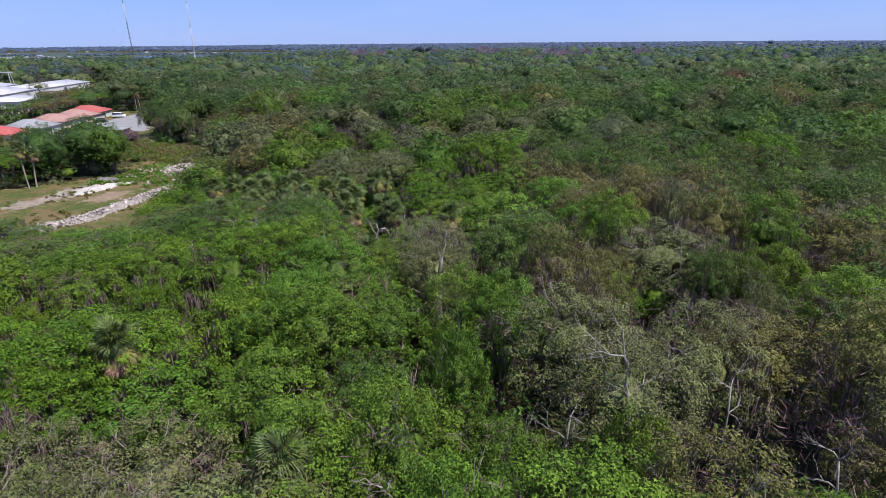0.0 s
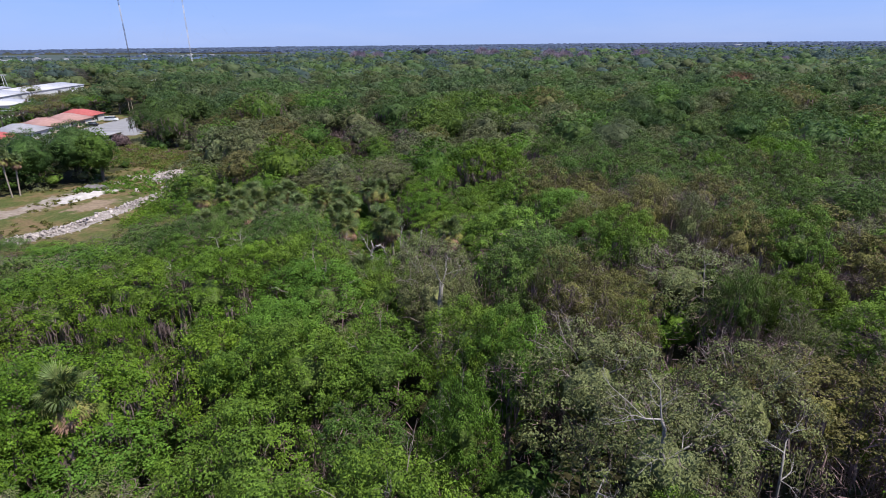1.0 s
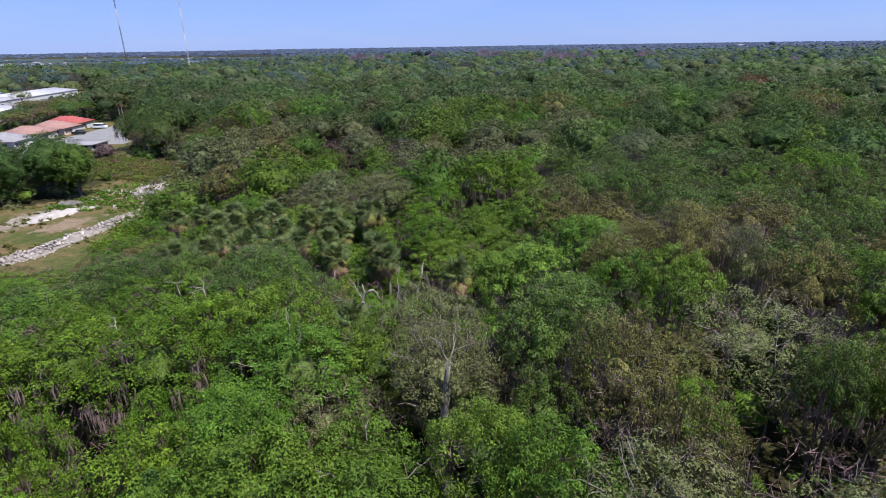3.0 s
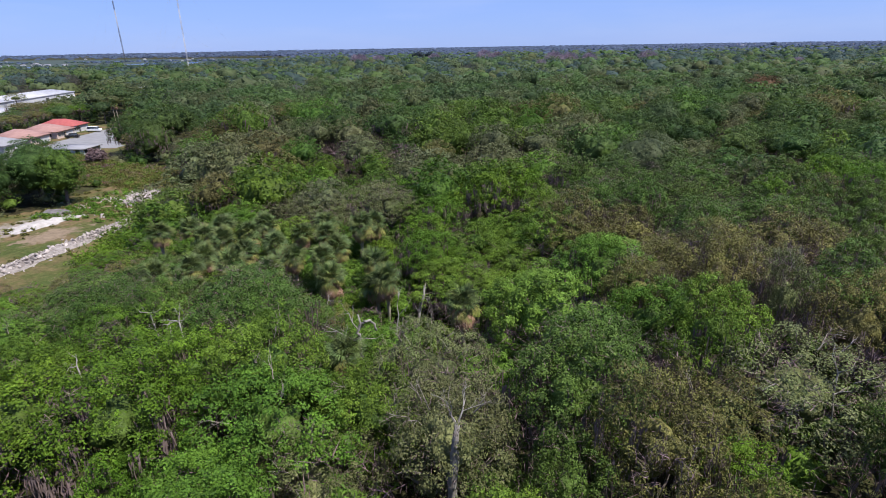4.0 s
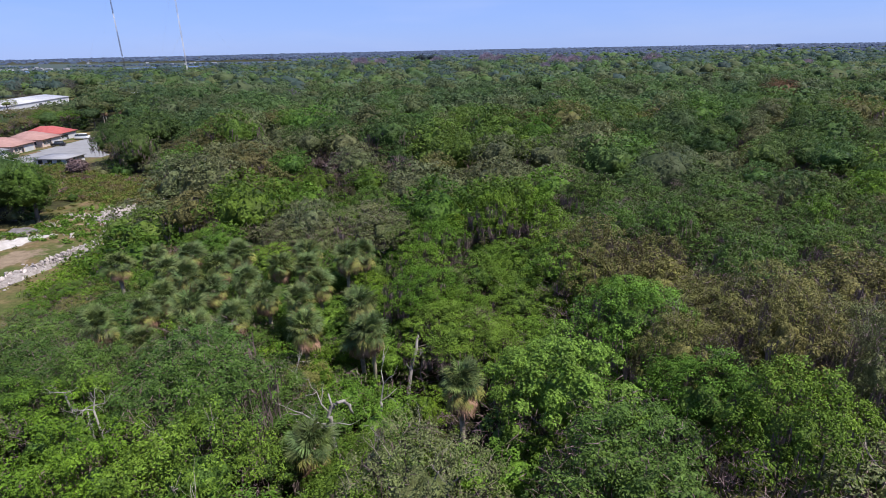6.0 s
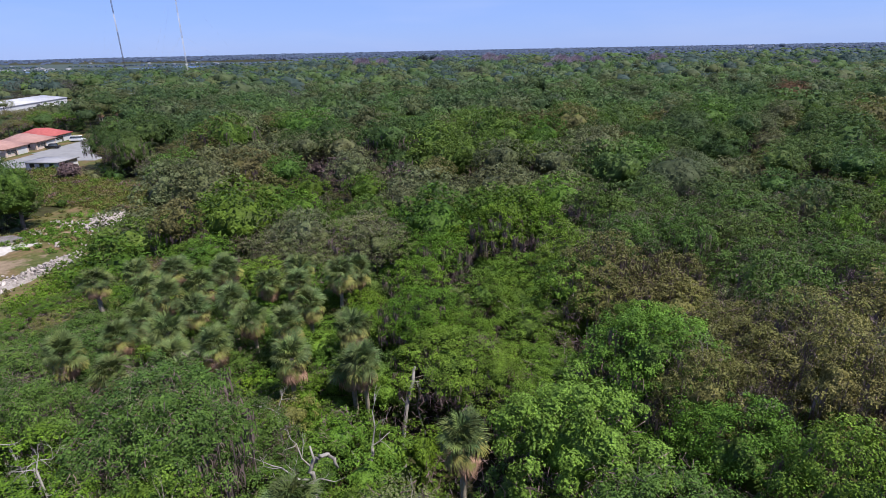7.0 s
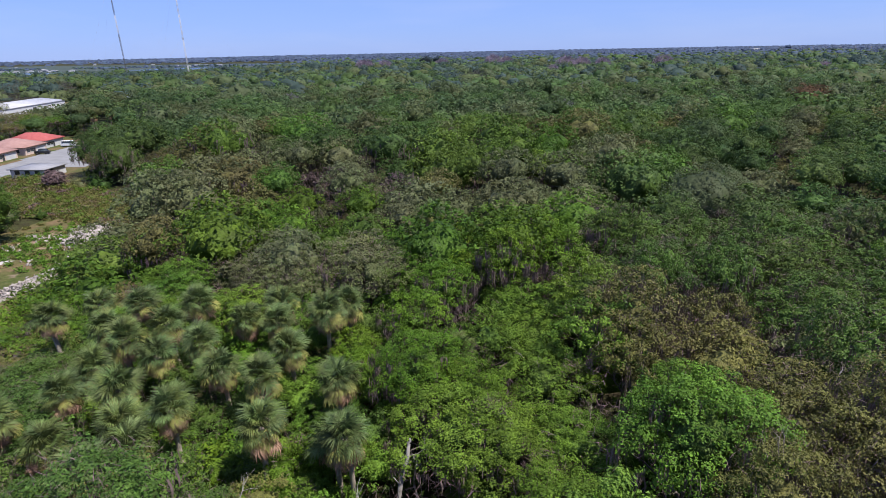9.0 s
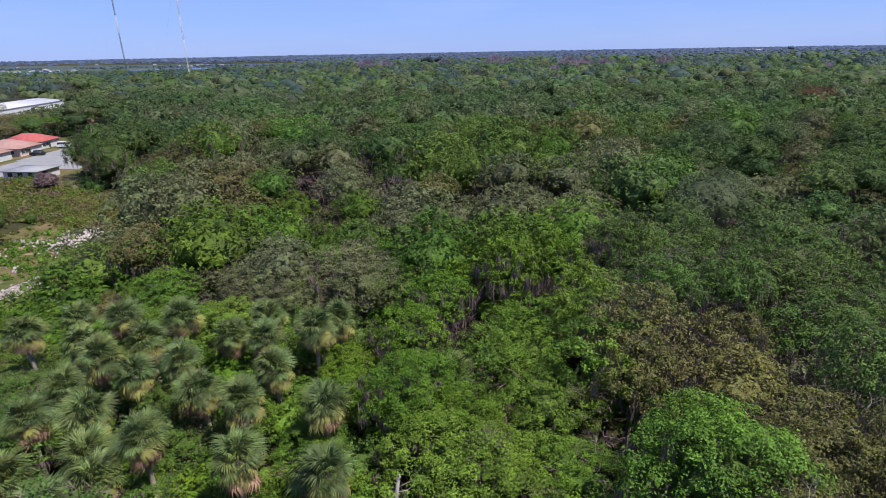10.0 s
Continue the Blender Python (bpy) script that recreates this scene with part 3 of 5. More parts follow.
# ---- trees ----
def trunk_mesh(seed, H, R, thick=0.28, limbs=None):
    """A leaning tapered trunk; its limbs are part of it, or go into a list as meshes of their own."""
    r = np.random.default_rng(seed)
    s = Soup()
    lean = r.normal(0, 0.35, 2)
    zs = np.array([-0.3, 0.5, H * 0.3, H * 0.55, H * 0.8])
    pts = np.stack([lean[0] * (zs / H) ** 2 * 2 + r.normal(0, 0.1, 5), lean[1] * (zs / H) ** 2 * 2 + r.normal(0, 0.1, 5), zs], 1)
    tube(s, pts, [thick * 1.5, thick, thick * 0.85, thick * 0.6, thick * 0.25], 7)
    for k in range(6):
        a, z0 = k * 1.05 + r.uniform(-0.4, 0.4), H * r.uniform(0.35, 0.62)
        d = np.array([math.cos(a), math.sin(a), 0])
        p0 = np.array([pts[2][0], pts[2][1], z0])
        L = R * r.uniform(0.6, 0.95)
        p = [p0, p0 + d * L * 0.4 + (0, 0, H * 0.1), p0 + d * L * 0.75 + (0, 0, H * 0.15) + r.normal(0, 0.2, 3), p0 + d * L + (0, 0, H * 0.19)]
        arm = Soup() if limbs is not None else s
        tube(arm, p, [thick * 0.42, thick * 0.32, thick * 0.18, thick * 0.06], 5)
        if limbs is not None:
            limbs.append(arm.mesh("limb", BARK, True))
    return s.mesh("trunk", BARK, True)


def moss_mesh(seed, pos, nrm, zc, count=420, long=1.0):
    """Tatters of moss that hang from the flanks and undersides of the billows."""
    r = np.random.default_rng(seed)
    s = Soup()
    side = np.flatnonzero(nrm[:, 2] < 0.25)
    # tufts of strands from the same bough
    heads = r.choice(side, size=max(1, count // 7))
    p = np.repeat(pos[heads] + nrm[heads] * 0.3, 7, 0) + r.normal(0, 0.16, (len(heads) * 7, 3)) + (0, 0, zc)
    n = len(p)
    L, w, a = long * r.uniform(0.35, 1.25, n)[:, None], r.uniform(0.02, 0.055, n)[:, None], r.uniform(0, 3.14, n)
    d = np.stack([np.cos(a), np.sin(a), np.zeros(n)], 1) * w
    sway = r.normal(0, 0.1, (n, 3)) * (1, 1, 0)
    down = np.array([0, 0, 1.0]) * L
    v = np.stack([p - d, p + d, p + d * 0.9 + sway - down * 0.5, p - d * 0.9 + sway - down * 0.5, p - d * 0.15 - down, p + d * 0.15 - down], 1)
    q = np.arange(n)[:, None, None] * 6 + np.array([(0, 1, 2, 3), (3, 2, 5, 4)])
    s.add(v.reshape(-1, 3), q.reshape(-1, 4))
    return s.mesh("moss", MOSS)


def twig_tree(s, r, base, d, length, rad, depth):
    """A bare branch that forks and tapers."""
    p1 = base + d * length * 0.5 + r.normal(0, 0.06, 3) * length
    p2 = base + d * length + r.normal(0, 0.09, 3) * length
    tube(s, [base, p1, p2], [rad, rad * 0.75, rad * 0.45], 5 if depth > 1 else 4)
    if depth:
        for _ in range(3 if depth > 1 else 2):
            nd = unit(d + r.normal(0, 0.55, 3) + (0, 0, 0.12))
            twig_tree(s, r, (p1, p2)[int(r.random() < 0.65)], nd, length * r.uniform(0.5, 0.75), rad * 0.48, depth - 1)


def twigs_mesh(seed, R, V, zc, n=7, mat=None):
    """Bare pale branches that come out of a thinning crown."""
    r = np.random.default_rng(seed)
    s = Soup()
    for _ in range(n):
        a, e = r.uniform(0, 6.28), r.uniform(0.1, 1.2)
        d = np.array([math.cos(a) * math.cos(e), math.sin(a) * math.cos(e), math.sin(e)])
        twig_tree(s, r, d * (R, R, V) * 0.55 + (0, 0, zc), unit(d + (0, 0, 0.25)), R * 0.24, 0.036, 2)
    return s.mesh("bare_branch", mat or TWIGS)


def twig_haze(seed):
    """Fine dead twigs and strands of moss all through a thin crown."""
    r = np.random.default_rng(seed)
    s = Soup()
    n = 700
    d = unit(r.normal(size=(n, 3)) + (0, 0, 0.3))
    pos = d * (CR, CR, CV) * r.uniform(0.72, 1.06, (n, 1)) + (0, 0, CH - CV)
    side = unit(np.cross(unit(d + 0.8 * r.normal(size=(n, 3))), r.normal(size=(n, 3))))
    sprays(s, pos, side, r.uniform(0.3, 0.8, n), r, 0.06)
    return s.mesh("deadwood", LEAF["bare"])


# the blue named for distant and horizon is painted haze, not leaf
WORDS = {"bright": "bright yellow-green", "mid": "mid-green", "dark": "dark green", "grey": "grey-green", "olive": "olive-brown", "light": "light fresh-green", "rust": "rust-brown", "bare": "leafless pinkish-grey", "distant": "blue-green", "horizon": "dusky blue-green", "pale": "leafless pale", "pine": "dark pine-green"}
CR, CV, CH = 4.2, 3.3, 14.0   # crown radius, half height, height of the pattern tree
PATTERN = {}


THIN = ("grey", "olive")   # kinds whose crowns show their twigs


def pattern_tree(kind, i, fine):
    """One pattern tree of a kind, at the origin, to be copied; fine ones stand where the camera passes near."""
    seed = 100 * list(WORDS).index(kind) + i
    grow = {"grey": 0.9, "light": 1.3, "olive": 0.95}.get(kind, 1.0) * (1.0 if fine else 1.45)
    count = (12500 if fine else 5600) * (0.85 if kind in THIN else 1.0)
    tuft = (0.12, 0.2) if kind == "light" else (0.085, 0.17) if fine else (0.095, 0.175)
    inner, soup, pos, nrm = billow_crown(seed, CR, CV, 12 + i, 64 if kind == "light" else 205 if fine else 170, count, (0.115 * grow, 0.22 * grow), 3, low=-0.6, sink=0.45, tuft_r=tuft, proud=0.95)
    w, _, f = inner.arrays()
    zc = CH - CV - 0.8
    w[:, 2] += zc
    v, q, t = soup.arrays()
    v[:, 2] += zc
    label = WORDS[kind] + " broadleaf tree with a billowing crown in the dense wood"
    hung = kind in ("bright", "olive", "dark") or kind in ("mid", "grey") and i == 2
    bare = kind == "grey" or kind == "olive" and i == 1 or kind == "mid" and i == 1
    if hung:
        label = WORDS[kind] + " broadleaf tree hung with grey-brown moss"
    elif bare:
        label = WORDS[kind] + " broadleaf tree with bare pale branches among its leaves"
    tree = thing("tree", label, "tree", "trees of the wood")
    part("trunk", trunk_mesh(seed + 7, CH * 0.92, CR), tree)
    crown = part("crown", mesh_np("crown", v, q, t, LEAF[kind], True), tree)
    # bright and mid trees: darker colour inside deepens the shade between tufts
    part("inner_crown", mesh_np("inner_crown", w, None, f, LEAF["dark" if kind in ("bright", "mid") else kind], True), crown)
    if hung:
        part("moss", moss_mesh(seed + 3, pos, nrm, zc, 1400 if kind == "bright" else 560, 1.4), tree, "grey-brown hanging moss", "stuff")
    if kind in ("grey", "olive", "dark"):
        part("deadwood", twig_haze(seed + 9), tree, "grey-brown dead twigs", "stuff")
    if bare:
        part("bare_branch", twigs_mesh(seed + 5, CR, CV, CH - CV, 8 if kind == "grey" else 5), tree, "bare pale twigs", "stuff")
    return tree


def plant(kind, x, y, h, spread, i=None, label=""):
    i = int(rng.integers(3)) if i is None else i
    key = kind, i, math.hypot(x, max(0.0, y - 44.0)) < 36
    if key not in PATTERN:
        ob = PATTERN[key] = pattern_tree(*key)
    else:
        ob = copy_thing(PATTERN[key], Matrix())
    ob.location = (x, y, 0)
    ob.rotation_euler = (0, 0, rng.uniform(0, 6.283))
    ob.scale = (spread / CR, spread / CR * rng.uniform(0.9, 1.1), h / CH)
    if label:
        ob["label"] = label
    return ob


def full_oak(x, y, h, spread, seed, kind="dark", moss=False, label="large dark green oak with a deep crown at the clearing"):
    """A free-standing oak whose crown comes down almost to the ground."""
    ob = thing("oak", label, "tree", "oaks by the clearing")
    V = h * 0.47
    inner, soup, pos, nrm = billow_crown(seed, spread, V, 24, 380, 10000, (0.16, 0.32), 3, low=-0.95, big_r=(0.28, 0.4), tuft_r=(0.07, 0.12), proud=0.8)
    w, _, f = inner.arrays()
    soup.add(w, None, f)
    v, q, t = soup.arrays()
    v[:, 2] += h - V
    limbs = []
    trunk = part("trunk", trunk_mesh(seed + 7, h * 0.9, spread, 0.4, limbs), ob)
    for me in limbs:
        part("limb", me, trunk)
    part("crown", mesh_np("crown", v, q, t, LEAF_MID[kind], True), ob)
    if moss:
        part("moss", moss_mesh(seed + 3, pos, nrm, h - V, 900, 1.6), ob, "grey-brown hanging moss", "stuff")
    ob.location = (x, y, 0)
    return ob


# trees that stand out: the light green one, the grey ones with pale limbs, the yellowish one, the oaks by the clearing
for kind, x, y, h, sp, i, label in (
    ("light", 6.9, 56.8, 16.0, 4.1, 0, "light fresh-green tree with large leaves among duller ones"),
    ("grey", -0.6, 41.6, 16.8, 4.0, 0, "silvery grey-green tree with a pale trunk and bare limbs"),
    ("grey", 10.8, 22.6, 17.2, 4.0, 1, "silvery grey-green tree with dead white limbs"),
    ("olive", 15.2, 45.5, 13.6, 4.0, 1, "yellowish olive tree in the wood"),
    ("dark", -34.0, 76.5, 8.4, 3.5, 0, "low dark blue-green tree beside the palms"),
    ("dark", -37.5, 80.5, 8.0, 3.6, 1, "low dark blue-green tree beside the palms"),
    ("dark", -31.5, 72.5, 8.2, 3.2, 2, "low dark blue-green tree beside the palms"),
    ("bright", 14.6, 40.3, 12.6, 2.8, 1, "yellow-green tree among duller ones"),
    ("bright", -27.5, 45.0, 14.8, 4.8, 0, "yellow-green tree hung thickly with grey-brown moss"),
    ("bright", -20.5, 44.6, 15.2, 4.6, 1, "yellow-green tree hung thickly with grey-brown moss"),
    ("bright", -33.0, 42.5, 14.0, 4.4, 2, "yellow-green tree hung thickly with grey-brown moss"),
    ("dark", -74.0, 81.5, 4.6, 3.2, 0, "low dark green tree at the clearing's edge"),
    ("dark", -67.5, 79.5, 4.2, 3.2, 1, "low dark green tree at the clearing's edge"),
    ("mid", -61.0, 78.0, 3.8, 3.0, 2, "low green tree at the clearing's edge"),
    ("dark", -80.5, 80.5, 4.8, 3.6, 2, "low dark green tree at the clearing's edge"),
    ("bright", 15.8, 36.6, 9.6, 2.2, 2, "low yellow-green tree beside a dark hollow"),
):
    plant(kind, x, y, h, sp, i, label)

full_oak(-91.5, 134.5, 15.6, 7.0, 801)
full_oak(-98.5, 128.5, 14.0, 6.6, 802)
full_oak(-97.0, 141.0, 13.0, 6.8, 803)
full_oak(-85.0, 133.0, 13.6, 4.6, 804, "mid")
full_oak(-114.5, 150.0, 7.6, 5.6, 810)
full_oak(-90.0, 182.0, 13.0, 6.8, 805, moss=True, label="large dark green oak hung with moss beyond the clearing")
full_oak(-105.0, 194.0, 13.6, 5.8, 811, moss=True, label="large dark green oak hung with moss beyond the clearing")
full_oak(-98.0, 190.0, 12.0, 6.0, 806, moss=True, label="large dark green oak hung with moss beyond the clearing")
full_oak(-72.0, 171.0, 11.0, 7.2, 807, "olive", True, "spreading olive-green oak hung with brown moss beyond the clearing")
full_oak(-60.0, 178.0, 11.0, 5.5, 808, "olive", True, "spreading olive-green oak hung with brown moss beyond the clearing")
full_oak(-106.5, 178.5, 4.6, 3.2, 809, "bare", False, "half-leafless brownish bush beside the outbuilding")
taken = [(-101.5, 178, 6.5), (-27.5, 45.0, 4.2), (-20.5, 44.6, 4.0), (-33.0, 42.5, 4.0), (-3.4, 66.8, 4.6), (-7.0, 60.6, 2.0), (-7.4, 56.6, 2.2), (1.0, 53.2, 2.6), (6.3, 56.6, 4.8), (-0.6, 41.6, 3.6), (10.8, 22.6, 3.6), (15.2, 45.5, 3.5), (14.6, 40.3, 3.0), (15.8, 36.6, 2.6), (-92, 134, 8), (-99, 128, 8), (-96, 143, 8), (-90, 182, 8), (-98, 190, 7), (-72, 171, 8), (-60, 178, 6), (-105, 172, 9), (-113, 176, 8), (-110, 164, 6), (-95, 158, 10.5), (-101, 150, 6)]

PALMS = [(-40.3, 87.7), (-38.9, 92.2), (-32.7, 90.9), (-26.6, 90.9), (-26.7, 85.5), (-20.8, 87.4), (-17.2, 86.9), (-26.1, 81.1), (-29.3, 81.9), (-30.3, 78.8), (-29.8, 74.7), (-26.0, 75.3), (-23.1, 71.9), (-21.6, 69.4), (-20.2, 72.4), (-19.0, 78.7), (-15.0, 76.6), (-13.2, 69.9), (-12.4, 86.8), (-9.2, 76.6), (-6.9, 69.4), (-23.9, 67.2), (-17.4, 90.7), (-11.0, 89.5), (0.2, 80.8), (-22.6, 82.6), (-33.0, 84.6), (-14.6, 82.0), (-32.4, 71.6), (-28.2, 69.6)]


def free(x, y, gap):
    return all(math.hypot(x - a, y - b) > c for a, b, c in taken) and (not inside(GROVE, x, y) or min(math.hypot(x - a, y - b) for a, b in PALMS) > gap)


def room(x, y):
    """How wide a crown may spread before it closes a hollow."""
    return max(2.3, min(math.hypot(x - a, y - b) - 0.6 * r for a, b, r in GAPS))


near = scatter(-90, 100, 3, 104, 6.1, lambda x, y: in_view(x, y, 9 if y < 40 else 5) and woodland(x, y) and free(x, y, 1.5))
for x, y in near:
    h = height_at(x, y) + rng.normal(0, 0.8)
    wide = (rng.uniform(4.7, 5.5) if rng.random() < 0.18 else rng.uniform(3.1, 4.4)) * (0.72 if h < 8 else 1.0)
    plant(kind_at(x, y), x, y, h, min(wide, room(x, y)))


# ---- sabal palms ----
def frond_mesh(seed, mat, droop):
    """A fan leaf: a stalk, and many narrow pleated blades that stand stiff from it and hang at their tips. The leaf points along +x."""
    r = np.random.default_rng(seed)
    s = Soup()
    stalk = r.uniform(0.85, 1.2)
    tube(s, [(0, 0, 0), (stalk * 0.5, 0, 0.05), (stalk, 0, 0)], [0.03, 0.025, 0.02], 4)
    n = 30
    for k in range(n):
        f = k / (n - 1) - 0.5
        a = f * 3.7 + r.normal(0, 0.05)
        L = (1.15 - 0.7 * abs(f)) * r.uniform(0.85, 1.1)
        d = np.array([math.cos(a), math.sin(a), 0])
        w = np.array([-math.sin(a), math.cos(a), 0]) * 0.036
        p0 = np.array([stalk * (1 - 0.25 * abs(f)), 0, 0])
        p1 = p0 + d * L * 0.55 + (0, 0, 0.10 - droop * 0.12 + r.normal(0, 0.03))
        p2 = p0 + d * L * (0.98 - 0.12 * droop) + (0, 0, -0.10 - droop * 0.42 + r.normal(0, 0.09))
        v = [p0, p1 + w, p1 - (0, 0, 0.03), p1 - w, p2]
        s.add(v, None, [(0, 1, 2), (0, 2, 3), (1, 4, 2), (2, 4, 3)])
    return s.mesh("frond", mat)


FRONDS = [frond_mesh(900 + k, FROND, 0.15 + 0.25 * k) for k in range(4)]
FRONDS_OLD = [frond_mesh(910 + k, FROND_OLD, 0.8) for k in range(2)]
FRONDS_DEAD = [frond_mesh(920 + k, FROND_DEAD, 0.9) for k in range(3)]


def pattern_palm(seed, H, skirt):
    r = np.random.default_rng(seed)
    palm = thing("palm", "cabbage palm with grey-green fan leaves over a dead brown skirt", "palm", "palms of the grove")
    s = Soup()
    zs = np.linspace(-0.3, H, 8)
    pts = np.stack([0.12 * np.sin(zs * 0.5 + seed), 0.1 * np.cos(zs * 0.4 + seed), zs], 1)
    tube(s, pts, [0.24, 0.19, 0.18, 0.18, 0.18, 0.19, 0.24, 0.2], 8)
    # stubs of old leaf stalks under the crown
    for k in range(26):
        z, a = H - 0.1 - k * 0.06, k * 2.4
        d = np.array([math.cos(a), math.sin(a), 0.9])
        p = np.array([pts[-1][0], pts[-1][1], z])
        tube(s, [p + d * 0.1, p + d * 0.3], [0.05, 0.03], 4)
    part("trunk", s.mesh("trunk", PALMBARK, True), palm)
    top = Vector((pts[-1][0], pts[-1][1], H))
    k = 0
    for count, e0, e1, meshes, name in ((28, 1.4, -0.3, FRONDS, "frond"), (8, -0.2, -0.7, FRONDS_OLD, "yellowed_frond"), (skirt + 10, -0.65, -1.4, FRONDS_DEAD, "dead_frond")):
        for j in range(count):
            a = k * 2.39996 + r.normal(0, 0.15)
            e = e0 + (e1 - e0) * (j + r.uniform(0, 1)) / count
            f = part(name, meshes[k % len(meshes)], palm, {"dead_frond": "dry brown hanging leaf", "yellowed_frond": "yellowing leaf"}.get(name, ""))
            f.matrix_local = Matrix.Translation(top + Vector((0, 0, -0.25 if e < -0.5 else 0.05))) @ Matrix.Rotation(a, 4, "Z") @ Matrix.Rotation(-e, 4, "Y") @ Matrix.Rotation(r.normal(0, 0.5), 4, "X") @ Matrix.Scale(r.uniform(0.85, 1.12), 4)
            k += 1
    return palm


PALM_PATTERNS = [pattern_palm(11, 8.4, 13), pattern_palm(12, 8.0, 18), pattern_palm(13, 8.7, 10), pattern_palm(14, 8.2, 21), pattern_palm(15, 13.6, 20)]
first = [True] * 5
ALL_PALMS = [(x, y, 8.7) for x, y in PALMS] + [(1.0, 55.9, 12.9), (-8.9, 55.4, 8.2), (-8.2, 70.4, 7.6), (-3.3, 114, 10.6), (-20.2, 26.5, 14.0), (-8.1, 15.8, 14.0), (-97.0, 118.1, 9.5), (-96.4, 120.0, 8.0), (-101, 112.0, 8.5), (-104, 118, 9.0), (-150, 266, 9.5), (-154, 270, 10.5), (-146, 269, 9.0)]
for n, (x, y, z) in enumerate(ALL_PALMS):
    i = 4 if z > 12 else n % 4
    ob = PALM_PATTERNS[i] if first[i] else copy_thing(PALM_PATTERNS[i], Matrix())
    first[i] = False
    ob.location = (x, y, 0)
    ob.rotation_euler = (rng.normal(0, 0.04), rng.normal(0, 0.04), rng.uniform(0, 6.28))
    w = rng.uniform(0.92, 1.18) if inside(GROVE, x, y) else rng.uniform(0.82, 0.95)
    ob.scale = (w, w, (z + rng.uniform(-0.7, 0.7)) / (13.6 if z > 12 else 8.3))


# ---- the rest of the wood, tree by tree too far off to count ----

def stuff_wood(name, pts, protos, label, mat_of, leafless=False):
    """Joins copies of pattern crowns into one mesh for each kind of leaf."""
    soups = {}
    for x, y, h, sp, kind in pts:
        v, q, t, r0 = (BARE if kind == "bare" and not leafless else protos)[int(rng.integers(2 if kind == "bare" else len(protos)))]
        a = rng.uniform(0, 6.283)
        c, s = math.cos(a), math.sin(a)
        k = sp / r0
        w = np.stack([(v[:, 0] * c - v[:, 1] * s) * k + x, (v[:, 0] * s + v[:, 1] * c) * k + y, v[:, 2] * k + h], 1)
        s, own = soups.setdefault(kind, (Soup(), []))
        s.add(w, q, t)
        own.append(np.full(len(w), rng.random()))
    for kind, (s, own) in soups.items():
        tagged(new(name, mesh_np(name, *s.arrays(), mat_of[kind], True, np.concatenate(own))), WORDS[kind] + " " + label, "wood", kind="stuff")


def top_arrays(seed, R, V, big, tufts, leaves, size, body, **more):
    """A pattern crown whose top is at the origin."""
    inner, s, _, _ = billow_crown(seed, R, V, big, tufts, leaves, size, body, **more)
    w, _, f = inner.arrays()
    s.add(w, None, f)
    v, q, t = s.arrays()
    v[:, 2] -= v[:, 2].max() * 0.92
    return v, q, t, R


def twiggy_arrays(seed, R, V, n, size=(0.9, 2.2), slim=0.1):
    """A leafless crown: a haze of thin twigs that spread from the middle."""
    r = np.random.default_rng(seed)
    s = Soup()
    d = unit(r.normal(size=(n, 3)) + (0, 0, 0.6))
    pos = d * (R, R, V) * r.uniform(0.35, 1.0, (n, 1)) ** 0.6
    sprays(s, pos, unit(np.cross(d, r.normal(size=(n, 3)))), r.uniform(*size, n), r, slim)
    v, q, t = s.arrays()
    v[:, 2] -= v[:, 2].max() * 0.95
    return v, q, t, R


def crown_size():
    return rng.uniform(6.0, 8.5) if rng.random() < 0.3 else rng.uniform(3.6, 5.8)


def far_kind(x, y, brown):
    """The wood's mix of kinds, with a few leafless or rusty trees in loose groups."""
    w = noise.noise(Vector((x * 0.013, y * 0.009, 12.0)))
    if w > 0.42 and rng.random() < brown:
        return "bare"
    return kind_at(x, y)


MID = [top_arrays(300 + k, 4.2, 3.5, 11 + k % 3, 160, 1650, (0.25, 0.46), 3, sink=0.66, wild=0.4) for k in range(6)]
MID2 = [top_arrays(306 + k, 4.2, 3.2, 11, 90, 440, (0.48, 0.85), 2, sink=0.7, wild=0.4, tuft_r=(0.11, 0.18)) for k in range(6)]
BARE = [twiggy_arrays(316 + k, 4.2, 3.4, 260) for k in range(2)]


def mid_row(x, y):
    size = crown_size()
    return x, y, height_at(x, y) + rng.normal(0, 1.6) + (2.0 if size > 5.8 else 0.0), size, far_kind(x, y, 0.4)


